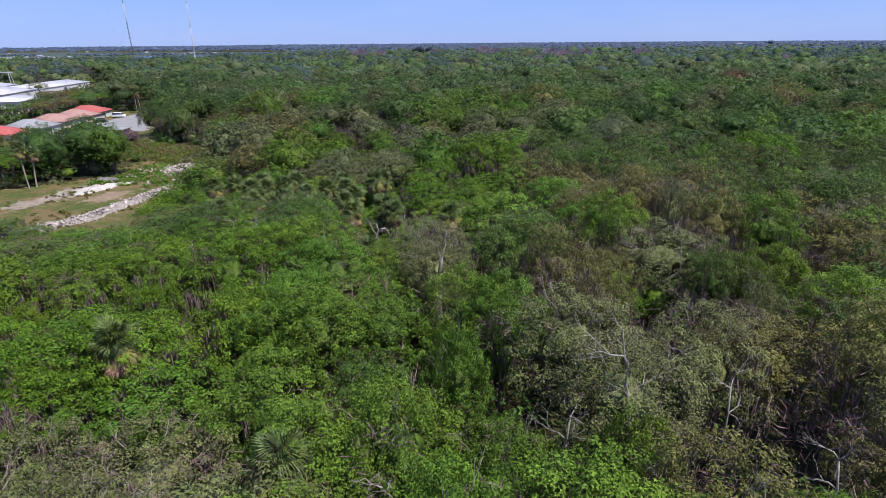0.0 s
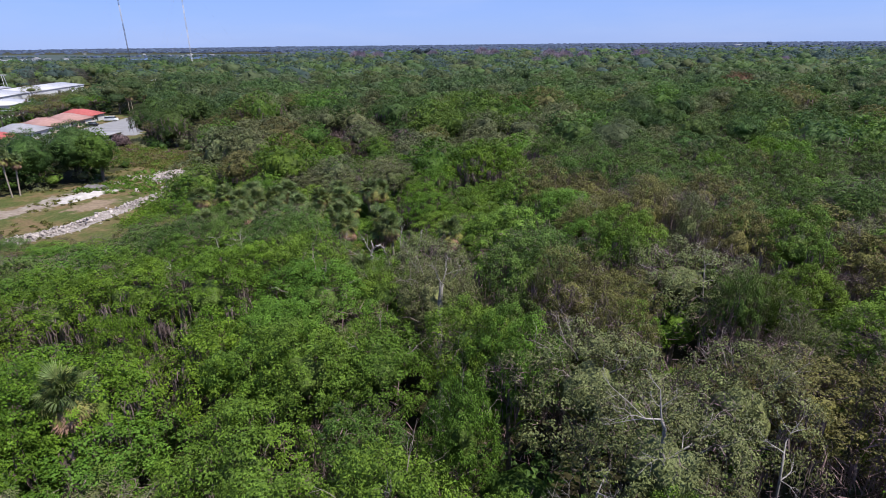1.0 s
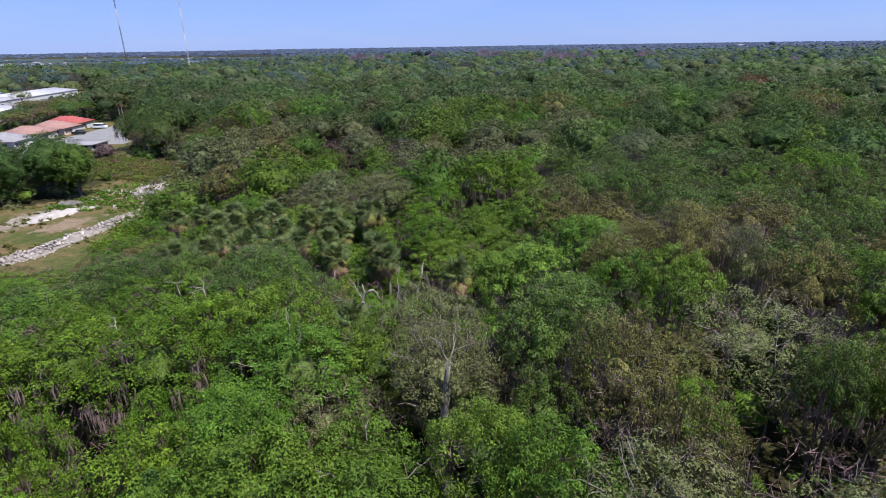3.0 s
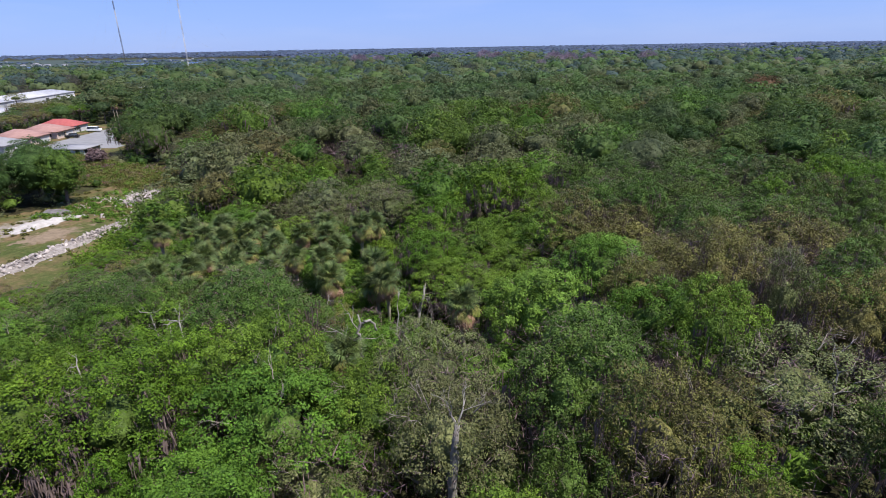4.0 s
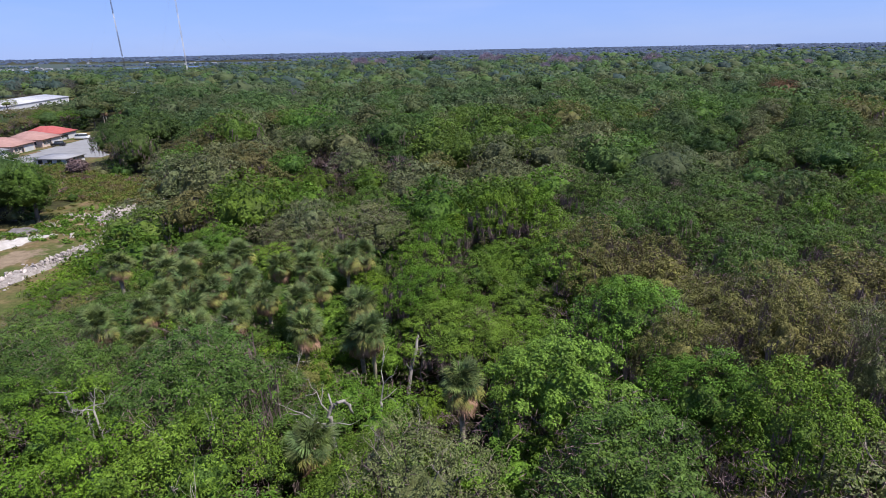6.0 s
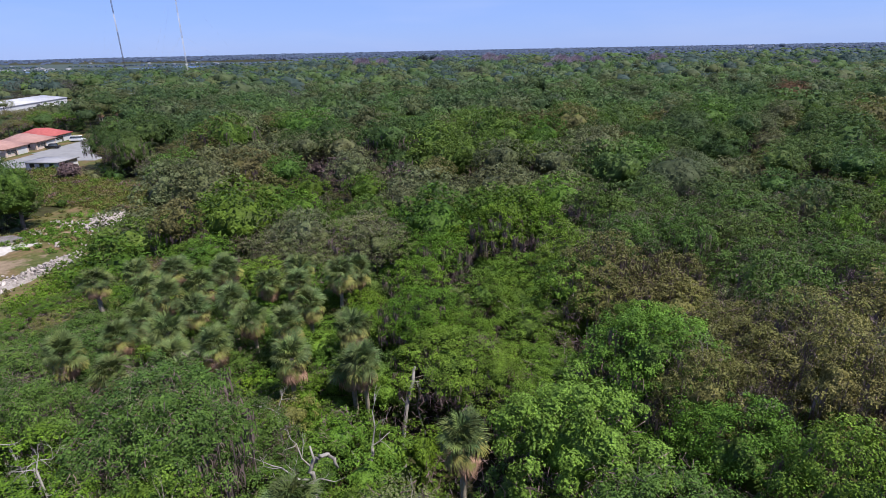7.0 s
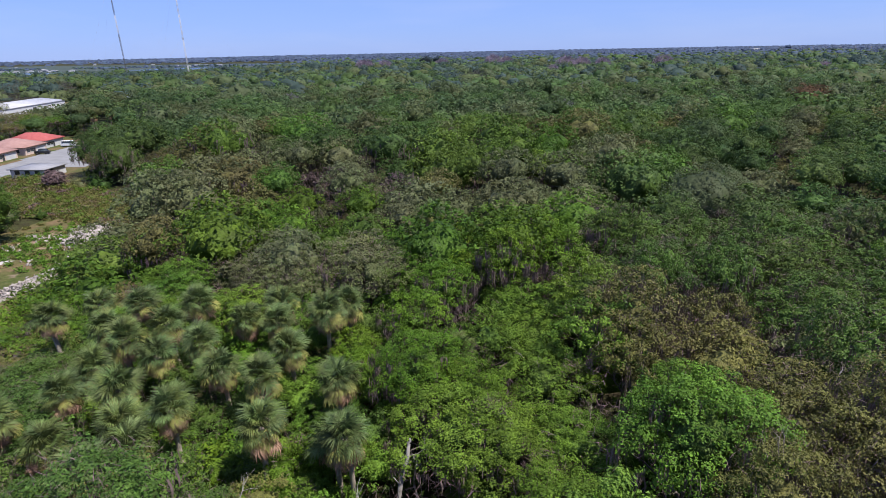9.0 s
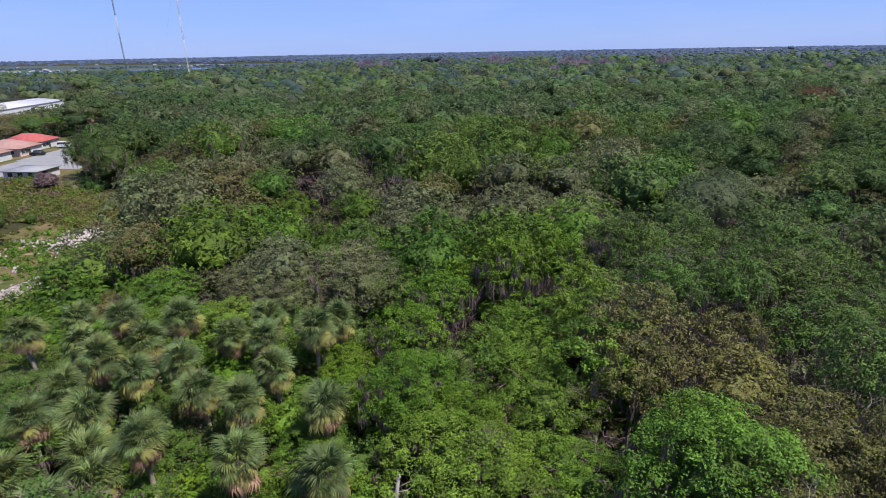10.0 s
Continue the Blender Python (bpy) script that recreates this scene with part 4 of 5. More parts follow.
mid_pts = scatter(-190, 190, 104, 200, 9.0, lambda x, y: in_view(x, y, 10) and woodland(x, y) and free(x, y, 2))
mid_pts += scatter(-125, -88, 80, 104, 6.6, lambda x, y: in_view(x, y, 3) and woodland(x, y) and free(x, y, 2) and x < -90)
mid_rows = [mid_row(x, y) for x, y in mid_pts]
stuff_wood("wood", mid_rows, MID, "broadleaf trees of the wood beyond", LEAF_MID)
def hung_arrays(seed, R, V, n):
    """Moss and dead twigs on the flanks of a crown."""
    r = np.random.default_rng(seed)
    s = Soup()
    a = np.repeat(r.uniform(0, 6.283, n // 8), 8) + r.normal(0, 0.12, n // 8 * 8)
    z = np.repeat(r.uniform(-0.9, 0.25, n // 8), 8) + r.normal(0, 0.1, n // 8 * 8)
    out = R * np.sqrt(np.maximum(0.1, 1 - np.maximum(z, 0) ** 2)) * r.uniform(0.98, 1.1, len(a))
    pos = np.stack([out * np.cos(a), out * np.sin(a), V * z], 1)
    t = unit(np.stack([r.normal(0, 0.2, len(a)), r.normal(0, 0.2, len(a)), -np.ones(len(a))], 1))
    w = np.stack([-np.sin(a), np.cos(a), np.zeros(len(a))], 1) * r.uniform(0.03, 0.09, (len(a), 1))
    L = r.uniform(0.5, 1.6, (len(a), 1))
    s.add(np.stack([pos - w, pos + w, pos + t * L], 1).reshape(-1, 3), None, np.arange(len(a) * 3).reshape(-1, 3))
    v, q, t = s.arrays()
    v[:, 2] -= V * 0.92
    return v, q, t, R


HUNG = [hung_arrays(460 + k, 4.2, 3.5, 300) for k in range(4)]
stuff_wood("hanging_moss", [(x, y, h - 0.4, sp, "bare") for x, y, h, sp, k in mid_rows if rng.random() < 0.33], HUNG, "moss and twigs on the flanks of the trees", LEAF_MID, leafless=True)
mid_pts = scatter(-300, 320, 200, 330, 9.0, lambda x, y: in_view(x, y, 10) and woodland(x, y) and free(x, y, 2))
stuff_wood("wood", [mid_row(x, y) for x, y in mid_pts], MID2, "broadleaf trees farther into the wood, haze-tinted", LEAF_HAZED)

FAR1 = [top_arrays(330 + k, 4.2, 3.0, 10, 34, 60, (0.6, 1.1), 2, low=-0.1, sink=0.92, tuft_r=(0.13, 0.2), wild=0.25) for k in range(6)]
far1 = scatter(-760, 780, 330, 860, 12.2, lambda x, y: in_view(x, y, 20) and woodland(x, y) and not inside(MARSH, x, y))
def far_row(x, y):
    """Most crowns middling; every fifth a dome that stands over the others."""
    h = (rng.uniform(4, 7) if x < -0.62 * (y - 15) and y < 480 else 13.0) + 3.0 * noise.noise(Vector((x * 0.012, y * 0.012, 5))) + rng.normal(0, 1.9)
    # the haze-coloured kind grows commoner with distance
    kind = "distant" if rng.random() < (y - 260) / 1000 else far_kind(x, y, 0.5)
    if rng.random() < 0.2:
        return x, y, h + 2.6, rng.uniform(9.5, 13.0), kind
    return x, y, h, rng.uniform(5.6, 8.2), kind


stuff_wood("far_wood", [far_row(x, y) for x, y in far1], FAR1, "treetops of the wood far off, haze-tinted", LEAF_HAZED)

FAR2 = [top_arrays(350 + k, 4.2, 2.2, 8, 12, 0, (1, 1), 2, low=-0.1) for k in range(5)]
marsh_trees = [(x, y, rng.uniform(3.0, 6.5), rng.uniform(6, 11), ("distant", "horizon", "mid")[int(rng.integers(2 if y > 900 else 3))]) for x, y in scatter(-1500, -330, 640, 1700, 17.0, lambda x, y: inside(MARSH, x, y) and (y < 900 or y > 1560) and noise.noise(Vector((x * 0.01, y * 0.006, 4.0))) > -0.08)]
stuff_wood("marsh_bushes", marsh_trees, FAR2, "bushes and trees of the distant marsh, haze-tinted", LEAF_HAZED)
far2 = scatter(-1900, 1900, 860, 2200, 19.0, lambda x, y: in_view(x, y, 30) and not inside(MARSH, x, y))
# farther off, more crowns take the bluest haze colour
stuff_wood("distant_wood", [(x, y, 12.0 + 3.5 * noise.noise(Vector((x * 0.006, y * 0.006, 5))) + rng.normal(0, 1.4), rng.uniform(8, 15), "horizon" if rng.random() < (y - 950) / 1000 else ("distant", "mid", "grey", "distant", "dark")[int(rng.integers(5))]) for x, y in far2], FAR2, "treetops of distant woods, haze-tinted", LEAF_HAZED)

FAR3 = [top_arrays(370 + k, 4.2, 1.0, 7, 8, 0, (1, 1), 1, low=-0.1, sink=1.1) for k in range(4)]
far3 = scatter(-4300, 4300, 2200, 4950, 52.0, lambda x, y: in_view(x, y, 60) and not inside(MARSH, x, y) and math.hypot(x, y) < 5000)
stuff_wood("horizon_wood", [(x, y, 11.0 + 4 * noise.noise(Vector((x * 0.002, y * 0.002, 5))) + rng.normal(0, 1.2), rng.uniform(28, 44), "horizon") for x, y in far3], FAR3, "treetops of woods along the horizon, haze-tinted", LEAF_HAZED)

# a thicket of leafy bushes between the palms, finer because the camera comes close
THICK = [top_arrays(420 + k, 2.3, 2.2, 9, 46, 1300, (0.14, 0.3), 2, sink=0.66, tuft_r=(0.15, 0.24)) for k in range(3)]
thick_pts = scatter(-48, -1, 60, 100, 3.3, lambda x, y: (inside(GROVE, x, y) or inside(EDGE, x, y)) and min(math.hypot(x - a, y - b) for a, b in PALMS) > 1.1)
stuff_wood("thicket", [(x, y, height_at(x, y) * rng.uniform(0.68, 1.02), rng.uniform(1.7, 2.6), "dark" if x < -30 and y < 84 else ("bright", "mid", "dark", "olive")[int(rng.choice(4, p=(0.22, 0.46, 0.24, 0.08)))]) for x, y in thick_pts] + [(x, y, h, 2.2, k) for x, y, h, k in ((-8.6, 55.6, 8.6, "mid"), (-5.4, 56.0, 8.2, "bright"), (-10.2, 58.6, 8.8, "mid"), (-6.8, 56.6, 7.6, "mid"), (-3.0, 54.6, 8.4, "dark"), (-9.0, 61.0, 8.4, "mid"), (1.4, 53.0, 10.2, "mid"), (-0.8, 52.4, 9.6, "dark"), (3.5, 53.4, 10.4, "mid"), (-4.6, 63.4, 7.4, "mid"), (-2.2, 64.4, 6.8, "bright"), (-5.4, 59.4, 8.6, "mid"), (3.6, 56.8, 9.6, "dark"), (5.6, 55.4, 10.2, "mid"), (8.2, 54.4, 10.6, "mid"), (10.6, 54.6, 10.4, "dark"))], THICK, "leafy bushes between the palms", LEAF)

# grey-brown brushwood and dead twigs that show in the gaps between the crowns
BRUSH = [twiggy_arrays(440 + k, 3.0, 2.4, 150, (0.5, 1.4), 0.07) for k in range(3)]
brush_pts = scatter(-80, 90, 8, 112, 5.2, lambda x, y: in_view(x, y, 3) and not inside(CLEARING, x, y))
stuff_wood("brushwood", [(x, y, height_at(x, y) * rng.uniform(0.9, 1.02), rng.uniform(1.0, 2.0), "bare") if rng.random() < 0.3 else (x, y, height_at(x, y) * rng.uniform(0.62, 0.86), rng.uniform(2.2, 3.4), "bare") for x, y in brush_pts], BRUSH, "dead twigs and brushwood under the crowns", LEAF, leafless=True)

# a lower storey of bushes and saplings that fills the hollows of the near wood
LOW = [top_arrays(390 + k, 4.2, 3.8, 9, 60, 480, (0.28, 0.56), 2, sink=0.6) for k in range(4)]
low_pts = scatter(-90, 100, 1, 110, 6.2, lambda x, y: in_view(x, y, 9) and wooded(x, y))
stuff_wood("undergrowth", [(x, y, height_at(x, y) * (rng.uniform(0.3, 0.5) if in_gap(x, y) else rng.uniform(0.45, 0.68)), rng.uniform(2.6, 4.2), ("mid", "dark", "bright", "bare")[int(rng.choice(4, p=(0.4, 0.25, 0.1, 0.25) if x > 10 and y < 66 else (0.46, 0.28, 0.16, 0.1)))]) for x, y in low_pts], LOW, "bushes and saplings under the taller trees", LEAF)

# bushes that close the edges of the wood down to the ground
edge_pts = []
for x, y in scatter(-210, -40, 78, 300, 5.2, lambda x, y: in_view(x, y, 3) and woodland(x, y)):
    gap = min(to_edge(p, x, y) for p in (CLEARING, SCRUB, HOUSES))
    if gap < 9:
        edge_pts.append((x, y, min(height_at(x, y) * 0.6, 2.6 + 0.45 * gap) + rng.uniform(-0.6, 0.6), rng.uniform(2.0, 3.4), kind_at(x, y)))
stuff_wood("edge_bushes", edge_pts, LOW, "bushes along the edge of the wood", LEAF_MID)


# ---- dead trees and limbs ----
def snag(x, y, z, label, seed, points, radii, forks):
    """A bleached dead trunk; points are offsets from its foot, forks are (from point, direction, length, radius, depth)."""
    r = np.random.default_rng(seed)
    ob = thing("dead_tree", label, "dead tree")
    s = Soup()
    fine, rad_f = [], []
    for k in range(len(points) - 1):
        for j in range(4):
            f = j / 4
            fine.append(np.array(points[k], float) * (1 - f) + np.array(points[k + 1], float) * f + (r.normal(0, 0.07, 3) if j else 0))
            rad_f.append((radii[k] * (1 - f) + radii[k + 1] * f) * r.uniform(0.88, 1.12))
    tube(s, fine + [np.array(points[-1], float)], rad_f + [radii[-1]], 8)
    part("trunk", s.mesh("trunk", DEADWOOD, True), ob)
    for k, d, length, rad, depth in forks:
        s = Soup()
        twig_tree(s, r, np.array(points[k], float), unit(np.array(d, float)), length, rad, depth)
        part("limb", s.mesh("limb", DEADWOOD, True), ob)
    ob.location = (x, y, z)
    return ob


snag(-4.1, 67.6, 0, "leaning broken dead trunk, bleached pale grey", 41, [(0, 0, -0.3), (0.1, 0.3, 3), (0.4, 1.0, 5.6), (0.95, 1.9, 8.0), (1.05, 2.1, 8.6)], [0.22, 0.19, 0.16, 0.13, 0.05], [(2, (-0.3, 0, 1), 0.9, 0.06, 0)])
snag(-5.9, 61.2, -1.7, "slender dead tree with forked bleached limbs", 42, [(0, 0, -0.3), (0.05, 0.2, 4), (0.25, 0.5, 7), (0.5, 0.6, 9.2)], [0.26, 0.22, 0.17, 0.1], [(3, (0.1, 0.2, 1), 2.4, 0.07, 2), (3, (0.7, 0.1, 0.5), 1.5, 0.06, 1), (2, (-0.6, 0.1, 0.7), 1.2, 0.05, 1)])
snag(-7.9, 56.6, 0.1, "twisted dead tree with a curled grey limb", 43, [(0.5, 0, -0.3), (0.4, 0.1, 5), (0, 0.2, 9.3), (-0.05, 0.2, 10.2), (0.3, 0.2, 10.85), (0.85, 0.25, 11.05), (1.25, 0.3, 10.75), (1.3, 0.3, 10.2)], [0.22, 0.18, 0.14, 0.115, 0.115, 0.11, 0.1, 0.07], [(3, (0.12, 0, 1), 1.5, 0.13, 0), (3, (-0.5, 0.1, 1), 1.9, 0.06, 2), (2, (-1, 0, 0.3), 2.0, 0.09, 2), (2, (0.9, -0.3, 0.35), 1.3, 0.06, 1)])
snag(10.2, 21.4, 2.4, "pale dead trunk with white bare limbs", 44, [(-0.1, 0, -3.7), (0.4, 0.1, 6), (0.1, 0.5, 11.0), (-0.4, 0.3, 13.6)], [0.24, 0.2, 0.13, 0.07], [(3, (-0.2, 0.1, 1), 1.3, 0.055, 3), (3, (-1, 0, 0.3), 1.7, 0.055, 3), (2, (0.8, 0.1, 0.6), 2.0, 0.06, 3), (2, (-0.6, -0.5, 0.7), 1.6, 0.055, 2)])
snag(-0.4, 39.9, 2.0, "pale shaggy trunk standing clear of its leaves", 45, [(0, 0, -2.3), (0.05, 0, 5), (0.1, 0.1, 9.6), (0.3, 0.2, 12.2)], [0.36, 0.32, 0.27, 0.14], [(3, (0.2, 0.4, 1), 1.5, 0.06, 2), (3, (-0.5, 0.2, 1), 1.3, 0.05, 2)])


def bare_limb(x, y, z, seed, heading, length):
    """A thin crooked dead tree whose bleached limbs stand out of the treetops."""
    r = np.random.default_rng(seed)
    ob = thing("dead_limb_tree", "thin dead tree with bleached bare limbs among the leaves", "dead tree", "thin dead trees in the wood")
    s = Soup()
    zs = np.linspace(-0.2, z, 9)
    pts = np.stack([np.cumsum(r.normal(0, 0.14, 9)), np.cumsum(r.normal(0, 0.14, 9)), zs], 1)
    pts[:, :2] -= pts[-1, :2]
    tube(s, pts, np.linspace(0.11, 0.05, 9), 6)
    part("trunk", s.mesh("trunk", DEADWOOD, True), ob)
    for k in range(5):
        a = heading + k * 2.2 + r.normal(0, 0.3)
        s = Soup()
        twig_tree(s, r, pts[-1 - k // 2], unit(np.array([math.cos(a), math.sin(a), r.uniform(0.2, 1.1)])), length * r.uniform(0.4, 0.75), 0.04, 3 if k < 3 else 2)
        part("limb", s.mesh("limb", DEADWOOD, True), ob)
    ob.location = (x, y, 0)


for k, (x, y, z, L) in enumerate(((-16.1, 55.3, 15.0, 1.2), (-20.9, 53.9, 14.8, 1.0), (-24.6, 56.5, 14.2, 1.1), (-8.9, 56.2, 11.4, 1.2), (-12.2, 63.7, 10.6, 1.6), (-2.5, 16.2, 14.0, 2.0), (6.9, 20.4, 14.6, 1.6), (16.3, 22.6, 14.8, 1.7), (19.0, 17.5, 14.4, 1.8),
                                     (-22.7, 55.6, 13.6, 1.6), (-18.1, 57.5, 13.5, 1.3), (-26.5, 50.0, 13.4, 1.3), (-2.7, 70.4, 8.6, 1.2), (23.0, 46.0, 14.6, 1.8), (30.0, 58.0, 14.2, 1.5), (12.0, 40.0, 14.2, 1.4))):
    bare_limb(x, y, z - (1.5 if y < 50 else 2.0 if z > 14 else 1.9), 60 + k, k * 1.9, L)


# ---- single trees that stand out far off ----
def lone_tree(x, y, h, R, kind, label, seed, n=0):
    """A far tree with a trunk and one crown; n: twigs of a leafless crown."""
    ob = thing("far_tree", label, "tree", "single trees far off")
    if n:
        v, q, t, _ = twiggy_arrays(seed, R, R * 0.75, n, (R * 0.2, R * 0.5), 0.17)
        v[:, 2] += h
    else:
        near = y < 350
        v, q, t, _ = top_arrays(seed, R, R * 0.7, 16, 200 if near else 90, 4500 if near else 500, (R * 0.035, R * 0.065) if near else (R * 0.07, R * 0.14), 3, sink=0.86)
        v[:, 2] += h
    part("crown", mesh_np("crown", v, q, t, LEAF_HAZED[kind]), ob)
    s = Soup()
    tube(s, [(0, 0, 0), (0.2, 0.1, h * 0.5), (0, 0, h * 0.85)], [R * 0.07, R * 0.05, R * 0.02], 7)
    part("trunk", s.mesh("trunk", BARK, True), ob)
    ob.location = (x, y, 0)


PINK = "tall leafless pinkish-grey tree above the far wood"
for k, (x, y, h, R) in enumerate(((-121, 791, 24, 13), (-96, 800, 21, 10), (54, 880, 26, 14), (72, 868, 23, 11), (126, 703, 24, 12), (146, 712, 23, 11), (165, 690, 22, 10), (225, 667, 24, 12), (-20, 860, 22, 12), (96, 610, 17, 6), (240, 640, 17, 6), (330, 560, 17, 7), (-78, 300, 15, 5.5), (38, 240, 15.5, 5.5), (62, 330, 16, 6), (-52, 262, 15, 5))):
    lone_tree(x, y, h, R, "pale", PINK, 700 + k, 600)
lone_tree(-174, 263, 9.5, 4.5, "mid", "leafy tree between the houses and the yard", 730)
lone_tree(-160, 272, 10.5, 4.6, "dark", "leafy tree between the houses and the yard", 731)
lone_tree(-186, 258, 8.0, 3.6, "grey", "grey-green tree between the houses and the yard", 732)
lone_tree(119, 231, 19.6, 7.0, "rust", "rust-brown tree crown among green ones", 720)
lone_tree(-58, 1100, 22.0, 14.0, "pine", "dark clump of pines on the skyline", 721)
lone_tree(-36, 1106, 21.0, 12.0, "pine", "dark clump of pines on the skyline", 722)
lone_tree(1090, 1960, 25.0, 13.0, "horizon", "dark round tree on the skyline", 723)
lone_tree(58, 170, 17.0, 8.0, "dark", "broad dark green dome above the wood", 724)
lone_tree(36, 118, 16.5, 7.5, "grey", "broad grey-green dome above the wood", 725)
lone_tree(98, 214, 16.5, 8.0, "bright", "bright green dome above the wood", 726)
lone_tree(14, 160, 16.0, 7.0, "mid", "broad green dome above the wood", 727)


# ---- the clearing ----
def mound(name, cx, cy, length, width, height, rot, mat, label, category, seed):
    """A low heap with an uneven outline and a lumpy top."""
    r = np.random.default_rng(seed)
    s = Soup()
    n, rings = 36, 7
    v = []
    for i in range(rings):
        f = 1 - i / (rings - 1)
        for k in range(n):
            a = k * 2 * math.pi / n
            w = 1 + 0.22 * math.sin(3 * a + seed) + 0.12 * math.sin(7 * a + 2 * seed) + r.normal(0, 0.03)
            x, y = 0.5 * length * f * w * math.cos(a), 0.5 * width * f * w * math.sin(a)
            v.append((x, y, -0.05 + height * (1 - f ** 1.6) * (0.75 + 0.25 * math.sin(2.1 * x + seed) * math.cos(1.7 * y)) + (r.normal(0, 0.05) if i else 0)))
    q = [(i * n + k, i * n + (k + 1) % n, (i + 1) * n + (k + 1) % n, (i + 1) * n + k) for i in range(rings - 1) for k in range(n)]
    s.add(v, q)
    ob = tagged(new(name, s.mesh(name, mat, True)), label, category)
    ob.matrix_world = pose(cx, cy, 0.05, 0, 0, rot)
    return ob


mound("sand_mound", -81.0, 118.2, 15.0, 6.4, 1.2, 58, WHITE_SAND, "long low heap of white shell sand in the clearing", "sand heap", 2)
mound("grit_mound", -84.0, 126.0, 8.5, 5.0, 1.2, 20, GREY_FILL, "grey gravel heap beside the white sand", "mound", 3)

def chunk_mesh(seed):
    """A broken lump of concrete."""
    r = np.random.default_rng(seed)
    bm = bmesh.new()
    for p in unit(r.normal(size=(14, 3))) * (0.5, 0.4, 0.28) * r.uniform(0.75, 1.15, (14, 1)):
        bm.verts.new(p)
    bmesh.ops.convex_hull(bm, input=bm.verts[:])
    for v in [v for v in bm.verts if not v.link_faces]:
        bm.verts.remove(v)
    me = bpy.data.meshes.new("chunk")
    bm.to_mesh(me)
    bm.free()
    me.materials.append(RUBBLE)
    return me


RUBBLE_BANK = plain("rubble_fines", (0.12, 0.10, 0.09), (0.27, 0.24, 0.23), 1.6, 0.95, 0.7, 0.2)
CHUNKS = [chunk_mesh(500 + k) for k in range(8)]


def put_chunk(parent, x, y, z, size):
    c = part("chunk", CHUNKS[int(rng.integers(8))], parent)
    c.matrix_local = Matrix.Translation((x, y, z)) @ Euler(rng.uniform(0, 6.28, 3)).to_matrix().to_4x4() @ Matrix.Diagonal((size * rng.uniform(0.8, 1.5), size * rng.uniform(0.8, 1.2), size, 1))


def small_chunks(parent, spots, label):
    """The smaller pieces of a heap, too many to pick apart, joined."""
    s = Soup()
    shapes = []
    for me in CHUNKS:
        shapes.append((np.array([v.co[:] for v in me.vertices]), np.array([p.vertices[:] for p in me.polygons])))
    for x, y, z, size in spots:
        v, f = shapes[int(rng.integers(8))]
        m = np.array(Euler(rng.uniform(0, 6.28, 3)).to_matrix())
        s.add((v * (size * rng.uniform(0.8, 1.4, 3))) @ m.T + (x, y, z), None, f)
    part("small_rubble", s.mesh("small_rubble", RUBBLE), parent, label, "stuff")


ridge = thing("rubble_ridge", "long ridge of broken pale concrete along the clearing", "rubble")
RIDGE = [(-77.0, 84.5), (-72.8, 90.5), (-69.6, 94.5), (-67.6, 103.0), (-65.6, 112.0), (-63.8, 119.0)]
core = Soup()
line = []
for (x1, y1), (x2, y2) in zip(RIDGE, RIDGE[1:]):
    for k in range(5):
        line.append((x1 + (x2 - x1) * k / 5, y1 + (y2 - y1) * k / 5))
for k, (x, y) in enumerate(line):
    for j, (o, z) in enumerate(((-2.1, 0.0), (-1.0, 0.6), (0.1, 0.85), (1.1, 0.5), (2.1, 0.0))):
        core.v.append(np.array([[x + o + rng.normal(0, 0.15), y - o * 0.3 + rng.normal(0, 0.15), z * (0.7 + 0.35 * math.sin(k * 0.9)) + 0.1]]))
nl = len(line)
core.q.append(np.array([(i * 5 + j, i * 5 + j + 1, i * 5 + j + 6, i * 5 + j + 5) for i in range(nl - 1) for j in range(4)]))
part("bank", core.mesh("bank", RUBBLE_BANK), ridge, "bank of finer broken concrete")
for k in range(298):
    x, y = line[int(rng.integers(nl))]
    o = rng.normal(0, 1.05)
    put_chunk(ridge, x + o + rng.normal(0, 0.3), y + rng.uniform(-0.9, 0.9), max(0.15, 0.9 - 0.42 * abs(o)) + rng.uniform(-0.1, 0.15), rng.uniform(0.35, 1.0))

spots = []
for k in range(900):
    x, y = line[int(rng.integers(nl))]
    o = rng.normal(0, 1.2)
    spots.append((x + o, y - o * 0.3 + rng.uniform(-1, 1), max(0.15, 0.85 - 0.4 * abs(o)) + rng.uniform(-0.1, 0.2), rng.uniform(0.2, 0.55)))
small_chunks(ridge, spots, "smaller pieces of broken concrete")

heap = thing("rubble_heap", "scattered heap of broken pinkish concrete at the clearing's far end", "rubble")
for k in range(150):
    a, d = rng.uniform(0, 6.28), abs(rng.normal(0, 1))
    put_chunk(heap, -70.2 + 3.2 * d * math.cos(a), 138.0 + 5.6 * d * math.sin(a), 0.2 + max(0, 0.7 - 0.4 * d), rng.uniform(0.4, 1.2))
spots = []
for k in range(500):
    a, d = rng.uniform(0, 6.28), abs(rng.normal(0, 1))
    spots.append((-70.2 + 3.4 * d * math.cos(a), 138.0 + 6.0 * d * math.sin(a), 0.25 + max(0, 0.9 - 0.5 * d), rng.uniform(0.3, 0.8)))
small_chunks(heap, spots, "smaller pieces of broken concrete")
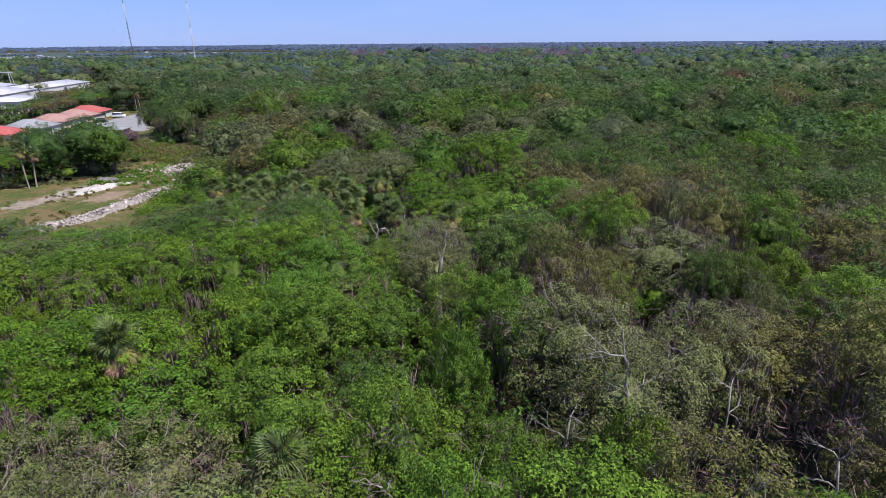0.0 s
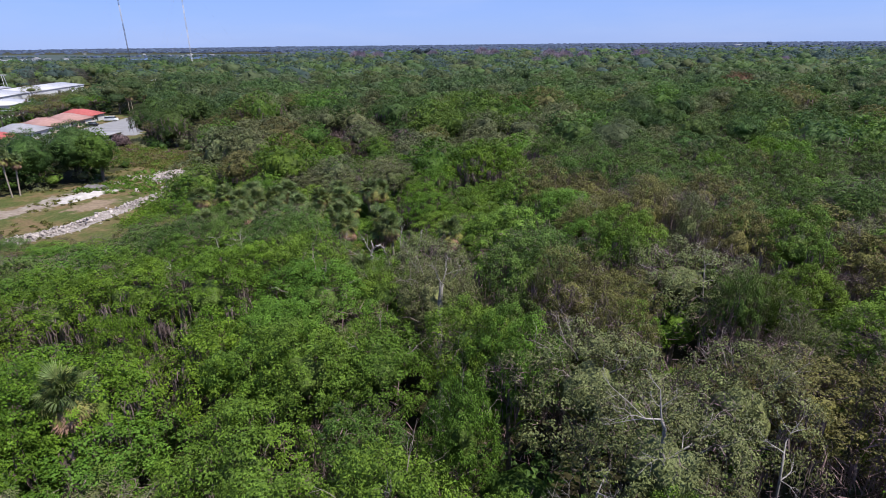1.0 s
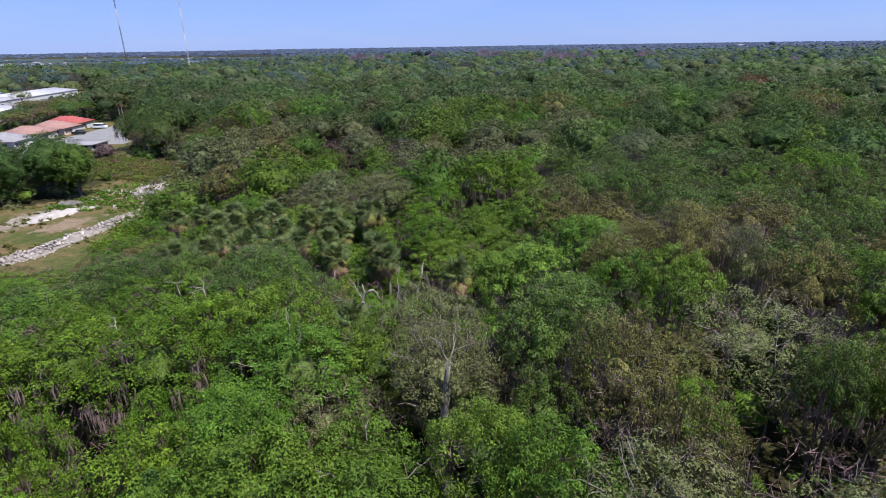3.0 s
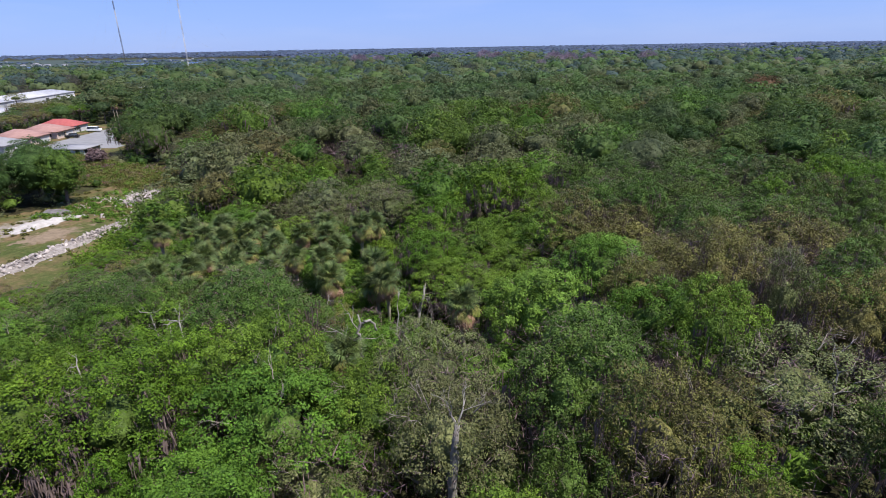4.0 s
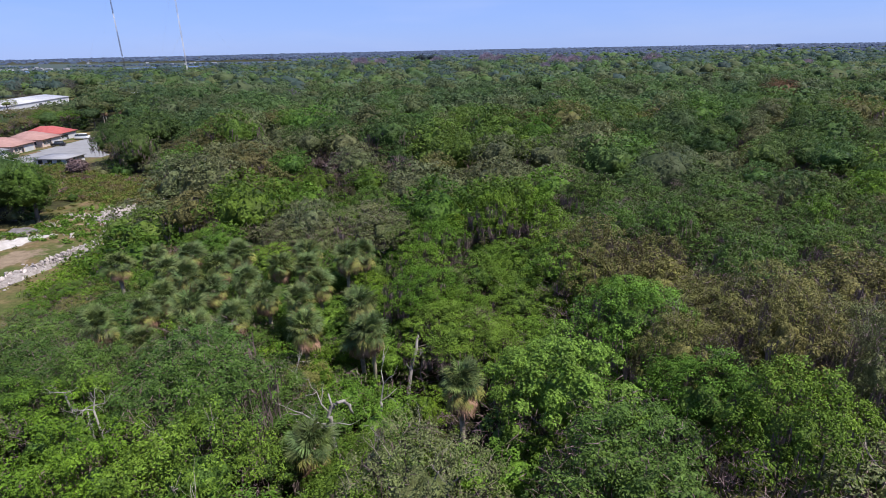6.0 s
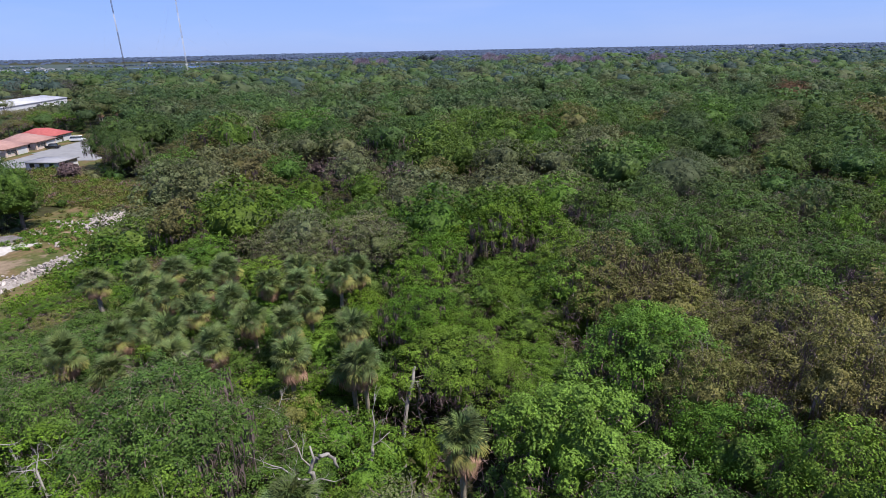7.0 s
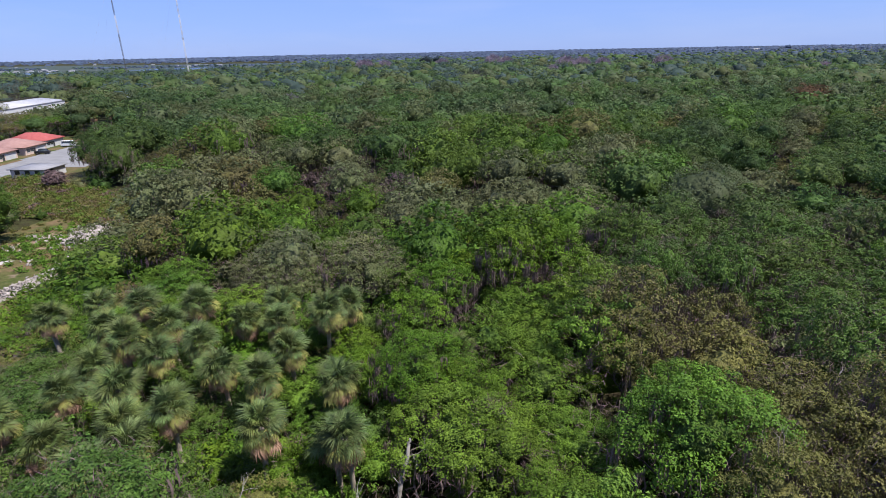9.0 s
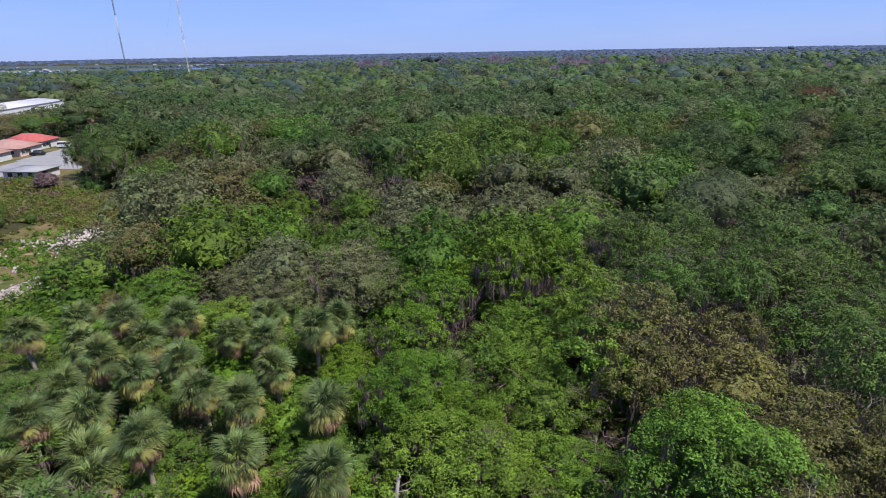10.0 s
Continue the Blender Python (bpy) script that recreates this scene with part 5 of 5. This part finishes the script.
for k, (x, y, n) in enumerate(((-77.0, 135.3, 16), (-75.5, 141.0, 12), (-72.0, 123.5, 6), (-80.0, 131.0, 5), (-66.0, 126.0, 14), (-64.0, 121.5, 8), (-82.0, 137.0, 5), (-78.0, 129.0, 4))):
    few = thing("rubble_pile", "small scatter of broken concrete in the grass", "rubble", "small rubble piles")
    for _ in range(n):
        put_chunk(few, x + rng.normal(0, 0.9), y + rng.normal(0, 0.9), 0.3 + rng.uniform(0, 0.25), rng.uniform(0.35, 0.9))


def tufts(name, poly, count, h, size, kind, label, also=lambda x, y: True):
    """Weeds and low bushes: uneven tufts of leaf sprays."""
    r = np.random.default_rng(count)
    s = Soup()
    xs, ys = [p[0] for p in poly], [p[1] for p in poly]
    made = 0
    while made < count:
        x, y = r.uniform(min(xs), max(xs)), r.uniform(min(ys), max(ys))
        if not inside(poly, x, y) or not also(x, y):
            continue
        made += 1
        k = r.uniform(0.4, 1.0)
        n = int(44 * k + 10)
        pos = np.array([x, y, 0.1]) + r.normal(0, 0.45, (n, 3)) * (k * h, k * h, 0) + np.stack([np.zeros(n), np.zeros(n), r.uniform(0, 1, n) ** 0.8 * h * k], 1)
        sprays(s, pos, unit(r.normal(size=(n, 3)) * 0.7 + (0, 0, 0.9)), r.uniform(*size, n), r, 0.7)
    return tagged(new(name, s.mesh(name, LEAF[kind])), label, "weeds", kind="stuff")


def patchy(x, y):
    return noise.noise(Vector((x * 0.09, y * 0.09, 2.0))) > 0.02


tufts("weeds", CLEARING, 420, 0.6, (0.22, 0.45), "olive", "low olive weeds in the grass clearing", lambda x, y: y > 122 or patchy(x, y))
tufts("weeds", [(-86, 122), (-62, 118), (-64, 140), (-80, 146)], 320, 0.8, (0.25, 0.5), "mid", "green weeds between the rubble")
tufts("scrub", SCRUB, 1300, 1.3, (0.25, 0.55), "olive", "olive scrub and tall weeds beyond the clearing")
tufts("scrub", SCRUB, 90, 1.5, (0.25, 0.55), "bare", "dry grey scrub beyond the clearing")
tufts("scrub", SCRUB, 90, 1.3, (0.25, 0.5), "rust", "dry brown weeds beyond the clearing")
tufts("scrub", SCRUB, 300, 1.7, (0.25, 0.55), "mid", "green scrub bushes beyond the clearing")
tufts("scrub", [(-108, 92), (-100, 104), (-88, 96), (-74, 86), (-84, 80)], 260, 2.4, (0.25, 0.55), "mid", "green bushes along the clearing's near edge")
tufts("vines", [(-60, 96), (-58, 126), (-50, 128), (-46, 100), (-52, 92)], 460, 2.6, (0.25, 0.5), "bright", "bright green vines tumbling over the wood's edge")

for kind, x, y, h, sp in (("olive", -98.5, 186.0, 8.5, 3.6), ("mid", -104.0, 120.0, 8.0, 4.0), ("dark", -106.0, 126.0, 9.0, 4.5), ("dark", -104.0, 137.0, 8.0, 4.5), ("mid", -112.0, 116.0, 6.0, 3.6)):
    plant(kind, x, y, h, sp)


# ---- houses ----
def box_mesh(name, sx, sy, sz, mat, bevel=0.0, z0=0.0):
    bm = bmesh.new()
    bmesh.ops.create_cube(bm, size=1.0)
    for v in bm.verts:
        v.co = (v.co.x * sx, v.co.y * sy, (v.co.z + 0.5) * sz + z0)
    if bevel:
        bmesh.ops.bevel(bm, geom=bm.edges[:], offset=bevel, segments=2, affect="EDGES")
    me = bpy.data.meshes.new(name)
    bm.to_mesh(me)
    bm.free()
    me.materials.append(mat)
    return me


def placed(ob, x, y, z, rz=0.0):
    ob.matrix_local = pose(x, y, z, 0, 0, rz)
    return ob


def hip_roof(w, d, rise, over, mat):
    """A hipped roof with eaves, a fascia and a soffit."""
    s = Soup()
    a, b = w / 2 + over, d / 2 + over
    run = min(a, b)
    rx, ry = a - run, b - run
    v = [(-a, -b, 0), (a, -b, 0), (a, b, 0), (-a, b, 0), (-a, -b, 0.22), (a, -b, 0.22), (a, b, 0.22), (-a, b, 0.22),
         (-rx - 0.01, -ry - 0.01, rise), (rx + 0.01, -ry - 0.01, rise), (rx + 0.01, ry + 0.01, rise), (-rx - 0.01, ry + 0.01, rise)]
    q = [(3, 2, 1, 0), (0, 1, 5, 4), (1, 2, 6, 5), (2, 3, 7, 6), (3, 0, 4, 7), (4, 5, 9, 8), (5, 6, 10, 9), (6, 7, 11, 10), (7, 4, 8, 11), (8, 9, 10, 11)]
    s.add(v, q)
    return s.mesh("roof", mat)


def house(x, y, w, d, rot, roof_mat, wall_mat, label, rise=2.7, eave=2.7, front="e"):
    ob = thing("house", label, "house", "houses beside the wood")
    ob.matrix_world = pose(x, y, 0, 0, 0, rot)
    part("wall", box_mesh("wall", w, d, eave, wall_mat), ob)
    placed(part("roof", hip_roof(w, d, rise, 0.6, roof_mat), ob), 0, 0, eave)
    # garage door, front door and windows on the street side, windows on the near gable
    sx = w / 2 + 0.02
    placed(part("garage_door", box_mesh("garage_door", 0.06, 4.6, 2.15, WHITE_PAINT), ob), sx, d * 0.22, 0)
    placed(part("door", box_mesh("door", 0.06, 0.95, 2.05, DARK_TRIM), ob), sx, -d * 0.08, 0)
    for k, yy in enumerate((-d * 0.2, -d * 0.36)):
        win = placed(part("window", box_mesh("window", 0.06, 1.5, 1.2, GLASS_DARK), ob), sx, yy, 0.95)
        placed(part("window_frame", box_mesh("window_frame", 0.05, 1.7, 0.1, WHITE_PAINT), win), 0.03, 0, -0.1)
    for xx in (-w * 0.3, 0.0, w * 0.3):
        win = placed(part("window", box_mesh("window", 1.5, 0.06, 1.2, GLASS_DARK), ob), xx, -d / 2 - 0.02, 0.95)
        placed(part("window_frame", box_mesh("window_frame", 1.7, 0.05, 0.1, WHITE_PAINT), win), 0, -0.03, -0.1)
    return ob


house(-158, 186, 16, 11, 6, ROOF_RED, STUCCO, "single-storey house with a red hipped roof and pale walls")
house(-157, 202, 15, 11, 4, ROOF_GREY, WHITE_PAINT, "single-storey house with a grey shingle roof")
house(-160, 219, 14.5, 11, 2, ROOF_SALMON, STUCCO, "single-storey house with a faded salmon tiled roof")
house(-160.5, 234, 14.5, 11, 2, ROOF_SALMON, STUCCO, "single-storey house with a faded salmon tiled roof")
house(-165, 249.5, 15.5, 10.5, 2, ROOF_RED, WHITE_PAINT, "single-storey house with a bright red hipped roof")
house(-123.2, 195.0, 10.5, 8.0, -4, ROOF_GREY, WHITE_PAINT, "low white outbuilding with a flat grey roof", rise=0.5, eave=2.4)
house(-131, 140, 12, 10, 10, ROOF_GREY, WHITE_PAINT, "white house with a grey roof behind the oaks")
house(-128, 156, 12, 10, 10, ROOF_GREY, WHITE_PAINT, "white house with a grey roof behind the oaks")
sheet("street", [(-147, 170), (-149, 264), (-138, 266), (-134, 240), (-119, 216), (-116, 206), (-131, 207), (-135, 170)], 0.10, CONCRETE, "pale concrete street and driveways", "street", cell=2.0, edge=0.6)


def car(x, y, rot, paint, label, length=4.8, width=1.85, body_h=0.75, cabin=(0.24, 0.86), cabin_h=0.75, name="car"):
    ob = thing(name, label, "car")
    ob.matrix_world = pose(x, y, 0.11, 0, 0, rot)
    placed(part("body", box_mesh("body", length, width, body_h, paint, 0.16), ob), 0, 0, 0.32)
    c0, c1 = (cabin[0] - 0.5) * length, (cabin[1] - 0.5) * length
    s = Soup()
    a, w, z0, z1 = 0.35, width / 2 - 0.08, body_h + 0.3, body_h + 0.32 + cabin_h
    s.add([(c0, -w, z0), (c1, -w, z0), (c1, w, z0), (c0, w, z0), (c0 + a, -w + 0.12, z1 - 0.06), (c1 - a, -w + 0.12, z1 - 0.06), (c1 - a, w - 0.12, z1 - 0.06), (c0 + a, w - 0.12, z1 - 0.06)],
          [(0, 1, 5, 4), (1, 2, 6, 5), (2, 3, 7, 6), (3, 0, 4, 7), (4, 5, 6, 7)])
    part("cabin_glass", s.mesh("cabin_glass", GLASS_DARK), ob, "dark windows")
    placed(part("roof", box_mesh("roof", c1 - c0 - 2 * a + 0.1, 2 * w - 0.2, 0.08, paint, 0.03), ob), (c0 + c1) / 2, 0, z1 - 0.07)
    for sx in (-0.31, 0.31):
        for sy in (-1, 1):
            t = Soup()
            tube(t, [(0, -0.11, 0), (0, 0.11, 0)], [0.33, 0.33], 14)
            wh = placed(part("wheel", t.mesh("wheel", RUBBER), ob), sx * length, sy * (width / 2 - 0.1), 0.33)
            t = Soup()
            tube(t, [(0, -0.125, 0), (0, 0.125, 0)], [0.19, 0.19], 10)
            part("rim", t.mesh("rim", STEEL), wh)
    return ob


car(-150.2, 247.5, 5, CAR_WHITE, "white passenger van parked on the driveway", 5.6, 2.0, 1.0, (0.06, 0.86), 0.85, "van")
car(-148.6, 231.0, 12, BLACK_PAINT, "black car parked outside the salmon-roofed house")


# ---- industrial yard ----
def shed(x, y, w, d, h, rot, label, roof=METAL_ROOF, openings=3):
    ob = thing("warehouse", label, "warehouse", "sheds of the yard")
    ob.matrix_world = pose(x, y, 0, 0, 0, rot)
    part("wall", box_mesh("wall", w, d, h, WHITE_PAINT), ob)
    s = Soup()
    a, b, r = w / 2 + 0.4, d / 2 + 0.4, 0.07 * w
    s.add([(-a, -b, 0), (a, -b, 0), (a, b, 0), (-a, b, 0), (-a, -b, 0.25), (a, -b, 0.25), (a, b, 0.25), (-a, b, 0.25), (0, -b, r), (0, b, r)],
          [(3, 2, 1, 0), (0, 1, 5, 4), (1, 2, 6, 5), (2, 3, 7, 6), (3, 0, 4, 7), (5, 6, 9, 8), (7, 4, 8, 9)], [(4, 5, 8), (6, 7, 9)])
    placed(part("roof", s.mesh("roof", roof), ob), 0, 0, h)
    # ribs of the roof sheeting
    for k in range(1, int(d / 5)):
        t = Soup()
        yy = -d / 2 + 5 * k
        tube(t, [(-a, yy, 0.27), (0, yy, r + 0.03), (a, yy, 0.27)], [0.08, 0.08, 0.08], 4)
        placed(part("roof_rib", t.mesh("roof_rib", roof), ob), 0, 0, h)
    for k in range(openings):
        placed(part("door", box_mesh("door", 0.1, 3.6, min(4, h - 0.8), DARK_TRIM), ob), w / 2 + 0.02, d * ((k + 0.5) / openings - 0.5), 0)
        placed(part("window", box_mesh("window", 2.6, 0.1, 1.2, DARK_TRIM), ob), w * ((k + 0.5) / openings - 0.5), -d / 2 - 0.02, h * 0.5)
    return ob


sheet("yard_grass", YARD, 0.03, GRASS, "rough grass round the yard", "grass", cell=6.0)
sheet("yard", [(-208, 252), (-240, 330), (-252, 425), (-300, 440), (-400, 330), (-330, 240)], 0.05, CONCRETE, "pale concrete yard between the sheds", "yard", cell=5.0)
shed(-276, 376, 30, 70, 5.2, 8, "long white metal-roofed warehouse", openings=1)
shed(-272, 318, 44, 36, 5.5, 12, "wide white metal-roofed warehouse", openings=1)
shed(-226, 280, 24, 24, 5.0, 10, "white shed with a stepped pale roof")
shed(-208, 250, 12, 14, 3.6, 14, "small white shed near the trees", openings=2)
shed(-320, 360, 40, 60, 5.0, 8, "large white metal-roofed warehouse")
shed(-176, 346, 9, 7, 11.6, 5, "white-roofed building showing above the treetops", openings=2)
car(-236, 372, 80, RED_PAINT, "red truck with a dark load parked by the warehouse", 8.0, 2.6, 2.2, (0.62, 0.98), 1.2, "truck")
gantry = thing("gantry", "white steel gantry frame standing in the yard", "gantry")
for xx in (-6, 6):
    for yy in (-2, 2):
        s = Soup()
        tube(s, [(xx, yy, 0), (xx * 0.85, yy * 0.4, 12)], [0.22, 0.18], 6)
        part("leg", s.mesh("leg", STEEL), gantry)
s = Soup()
tube(s, [(-8, 0, 12), (8, 0, 12)], [0.4, 0.4], 6)
part("beam", s.mesh("beam", STEEL), gantry)
gantry.location = (-335, 420, 0)
stack = thing("steel_stack", "rust-brown stack of stored steel in the yard", "steel stack")
for k in range(5):
    placed(part("bundle", box_mesh("bundle", 3.4, 26, 2.2 + 0.4 * (k % 2), RUSTY, 0.1), stack), -8 + 4 * k, rng.uniform(-2, 2), 0)
stack.matrix_world = pose(-300, 356, 0.05, 0, 0, 70)

for kind, x, y, h, sp in (("dark", -196, 262, 8, 5.5), ("mid", -190, 248, 7.5, 5), ("mid", -183, 268, 8, 5.5), ("olive", -178, 254, 9, 5), ("olive", -200, 275, 10, 6), ("olive", -202, 292, 9.6, 6), ("olive", -190, 281, 9.8, 6), ("olive", -216, 298, 8.6, 5.5), ("mid", -180, 270, 10.4, 6), ("grey", -245, 331, 11, 6), ("bright", -174, 276, 9, 5.5), ("dark", -182, 226, 9, 5), ("olive", -178, 240, 8.5, 4.5), ("mid", -184, 208, 9, 5), ("mid", -192, 286, 7, 5), ("olive", -214, 236, 7, 5), ("dark", -228, 258, 9, 5), ("mid", -206, 292, 5.5, 5), ("mid", -214, 312, 5, 5), ("mid", -128, 279, 12, 6), ("mid", -122, 262, 12, 6), ("dark", -116, 240, 11, 6), ("mid", -110, 226, 12, 6), ("dark", -106, 210, 12, 6)):
    plant(kind, x, y, h, sp)


# ---- masts, lake, distant houses and poles ----
def mast(x, y, height, mats, label, seed):
    """A guyed lattice mast: three legs, cross bracing, rings of guys."""
    ob = thing("radio_mast", label, "radio mast", "radio masts")
    legs = [(0.6 * math.cos(a), 0.6 * math.sin(a)) for a in (0.4, 2.49, 4.59)]
    for i in range(len(mats)):
        z0, z1 = height * i / len(mats), height * (i + 1) / len(mats)
        s = Soup()
        for lx, ly in legs:
            tube(s, [(lx, ly, z0), (lx, ly, z1)], [0.17, 0.17], 5)
        n = max(2, int((z1 - z0) / 3))
        for k in range(n):
            za, zb = z0 + (z1 - z0) * k / n, z0 + (z1 - z0) * (k + 1) / n
            for m in range(3):
                (ax, ay), (bx, by) = legs[m], legs[(m + 1) % 3]
                tube(s, [(ax, ay, za), (bx, by, zb)], [0.09, 0.09], 4)
        part("mast_section", s.mesh("mast_section", mats[i]), ob)
    for k in range(3):
        for z in (height * 0.35, height * 0.7):
            s = Soup()
            a = 0.4 + 2.094 * k
            tube(s, [(0.9 * math.cos(a), 0.9 * math.sin(a), z), (70 * math.cos(a), 70 * math.sin(a), 0)], [0.025, 0.025], 4)
            part("guy_wire", s.mesh("guy_wire", STEEL), ob)
    ob.location = (x, y, 0)
    return ob


mast(-377.4, 681, 150, [STEEL_DARK, STEEL_DARK, STEEL_DARK, STEEL, STEEL_DARK, STEEL, STEEL_DARK, STEEL], "tall dark lattice radio mast rising from the wood", 1)
mast(-273.6, 614, 140, [STEEL, STEEL, STEEL, STEEL, STEEL, STEEL], "tall pale lattice radio mast rising from the wood", 2)

sheet("lake", [(-980, 1170), (-880, 1090), (-760, 1060), (-735, 1180), (-850, 1260), (-960, 1290)], 0.10, WATER, "blue lake in the distant marsh", "water", cell=12.0, edge=14)
sheet("lake", [(-770, 1350), (-640, 1330), (-590, 1420), (-640, 1540), (-780, 1490)], 0.10, WATER, "blue lake in the distant marsh", "water", cell=12.0, edge=14)
sheet("lake", [(-560, 1150), (-500, 1140), (-480, 1230), (-560, 1250)], 0.10, WATER, "small blue lake in the distant marsh", "water", cell=10.0, edge=10)

far_house = house(-1000, 1390, 18, 12, 20, ROOF_GREY, WHITE_PAINT, "distant white house beyond the lake", 2.6, 4.0)
far_house["group"] = "distant houses"
for k in range(30):
    x, y = (rng.uniform(-1180, -860), rng.uniform(1330, 1450)) if k < 15 else (rng.uniform(-900, -700), rng.uniform(1680, 1850)) if k < 24 else (rng.uniform(-1700, -500), rng.uniform(1800, 2300))
    copy_thing(far_house, pose(x, y, 0, 0, 0, rng.uniform(0, 360))).scale = [rng.uniform(0.4, 0.65)] * 3

for k, (x, y) in enumerate(((210, 316), (1010, 2010))):
    shed(x, y, 18 if not k else 22, 14, 7.0 if not k else 14, 15, "white building showing among the trees", openings=2)


def power_pole(x, y):
    ob = thing("power_pole", "pale power pole with a crossarm above the trees", "power pole", "line of power poles")
    s = Soup()
    tube(s, [(0, 0, 0), (0, 0, 18.5)], [0.6, 0.45], 6)
    part("pole", s.mesh("pole", CONCRETE), ob)
    s = Soup()
    tube(s, [(-2.6, 0, 17.4), (2.6, 0, 17.4)], [0.25, 0.25], 5)
    part("crossarm", s.mesh("crossarm", STEEL), ob)
    ob.location = (x, y, 0)
    return ob


pole = power_pole(1110, 2240)
for k in range(1, 11):
    copy_thing(pole, pose(1110 + 1.5 * k, 2240 - 61 * k, 0, 0, 0, 0))
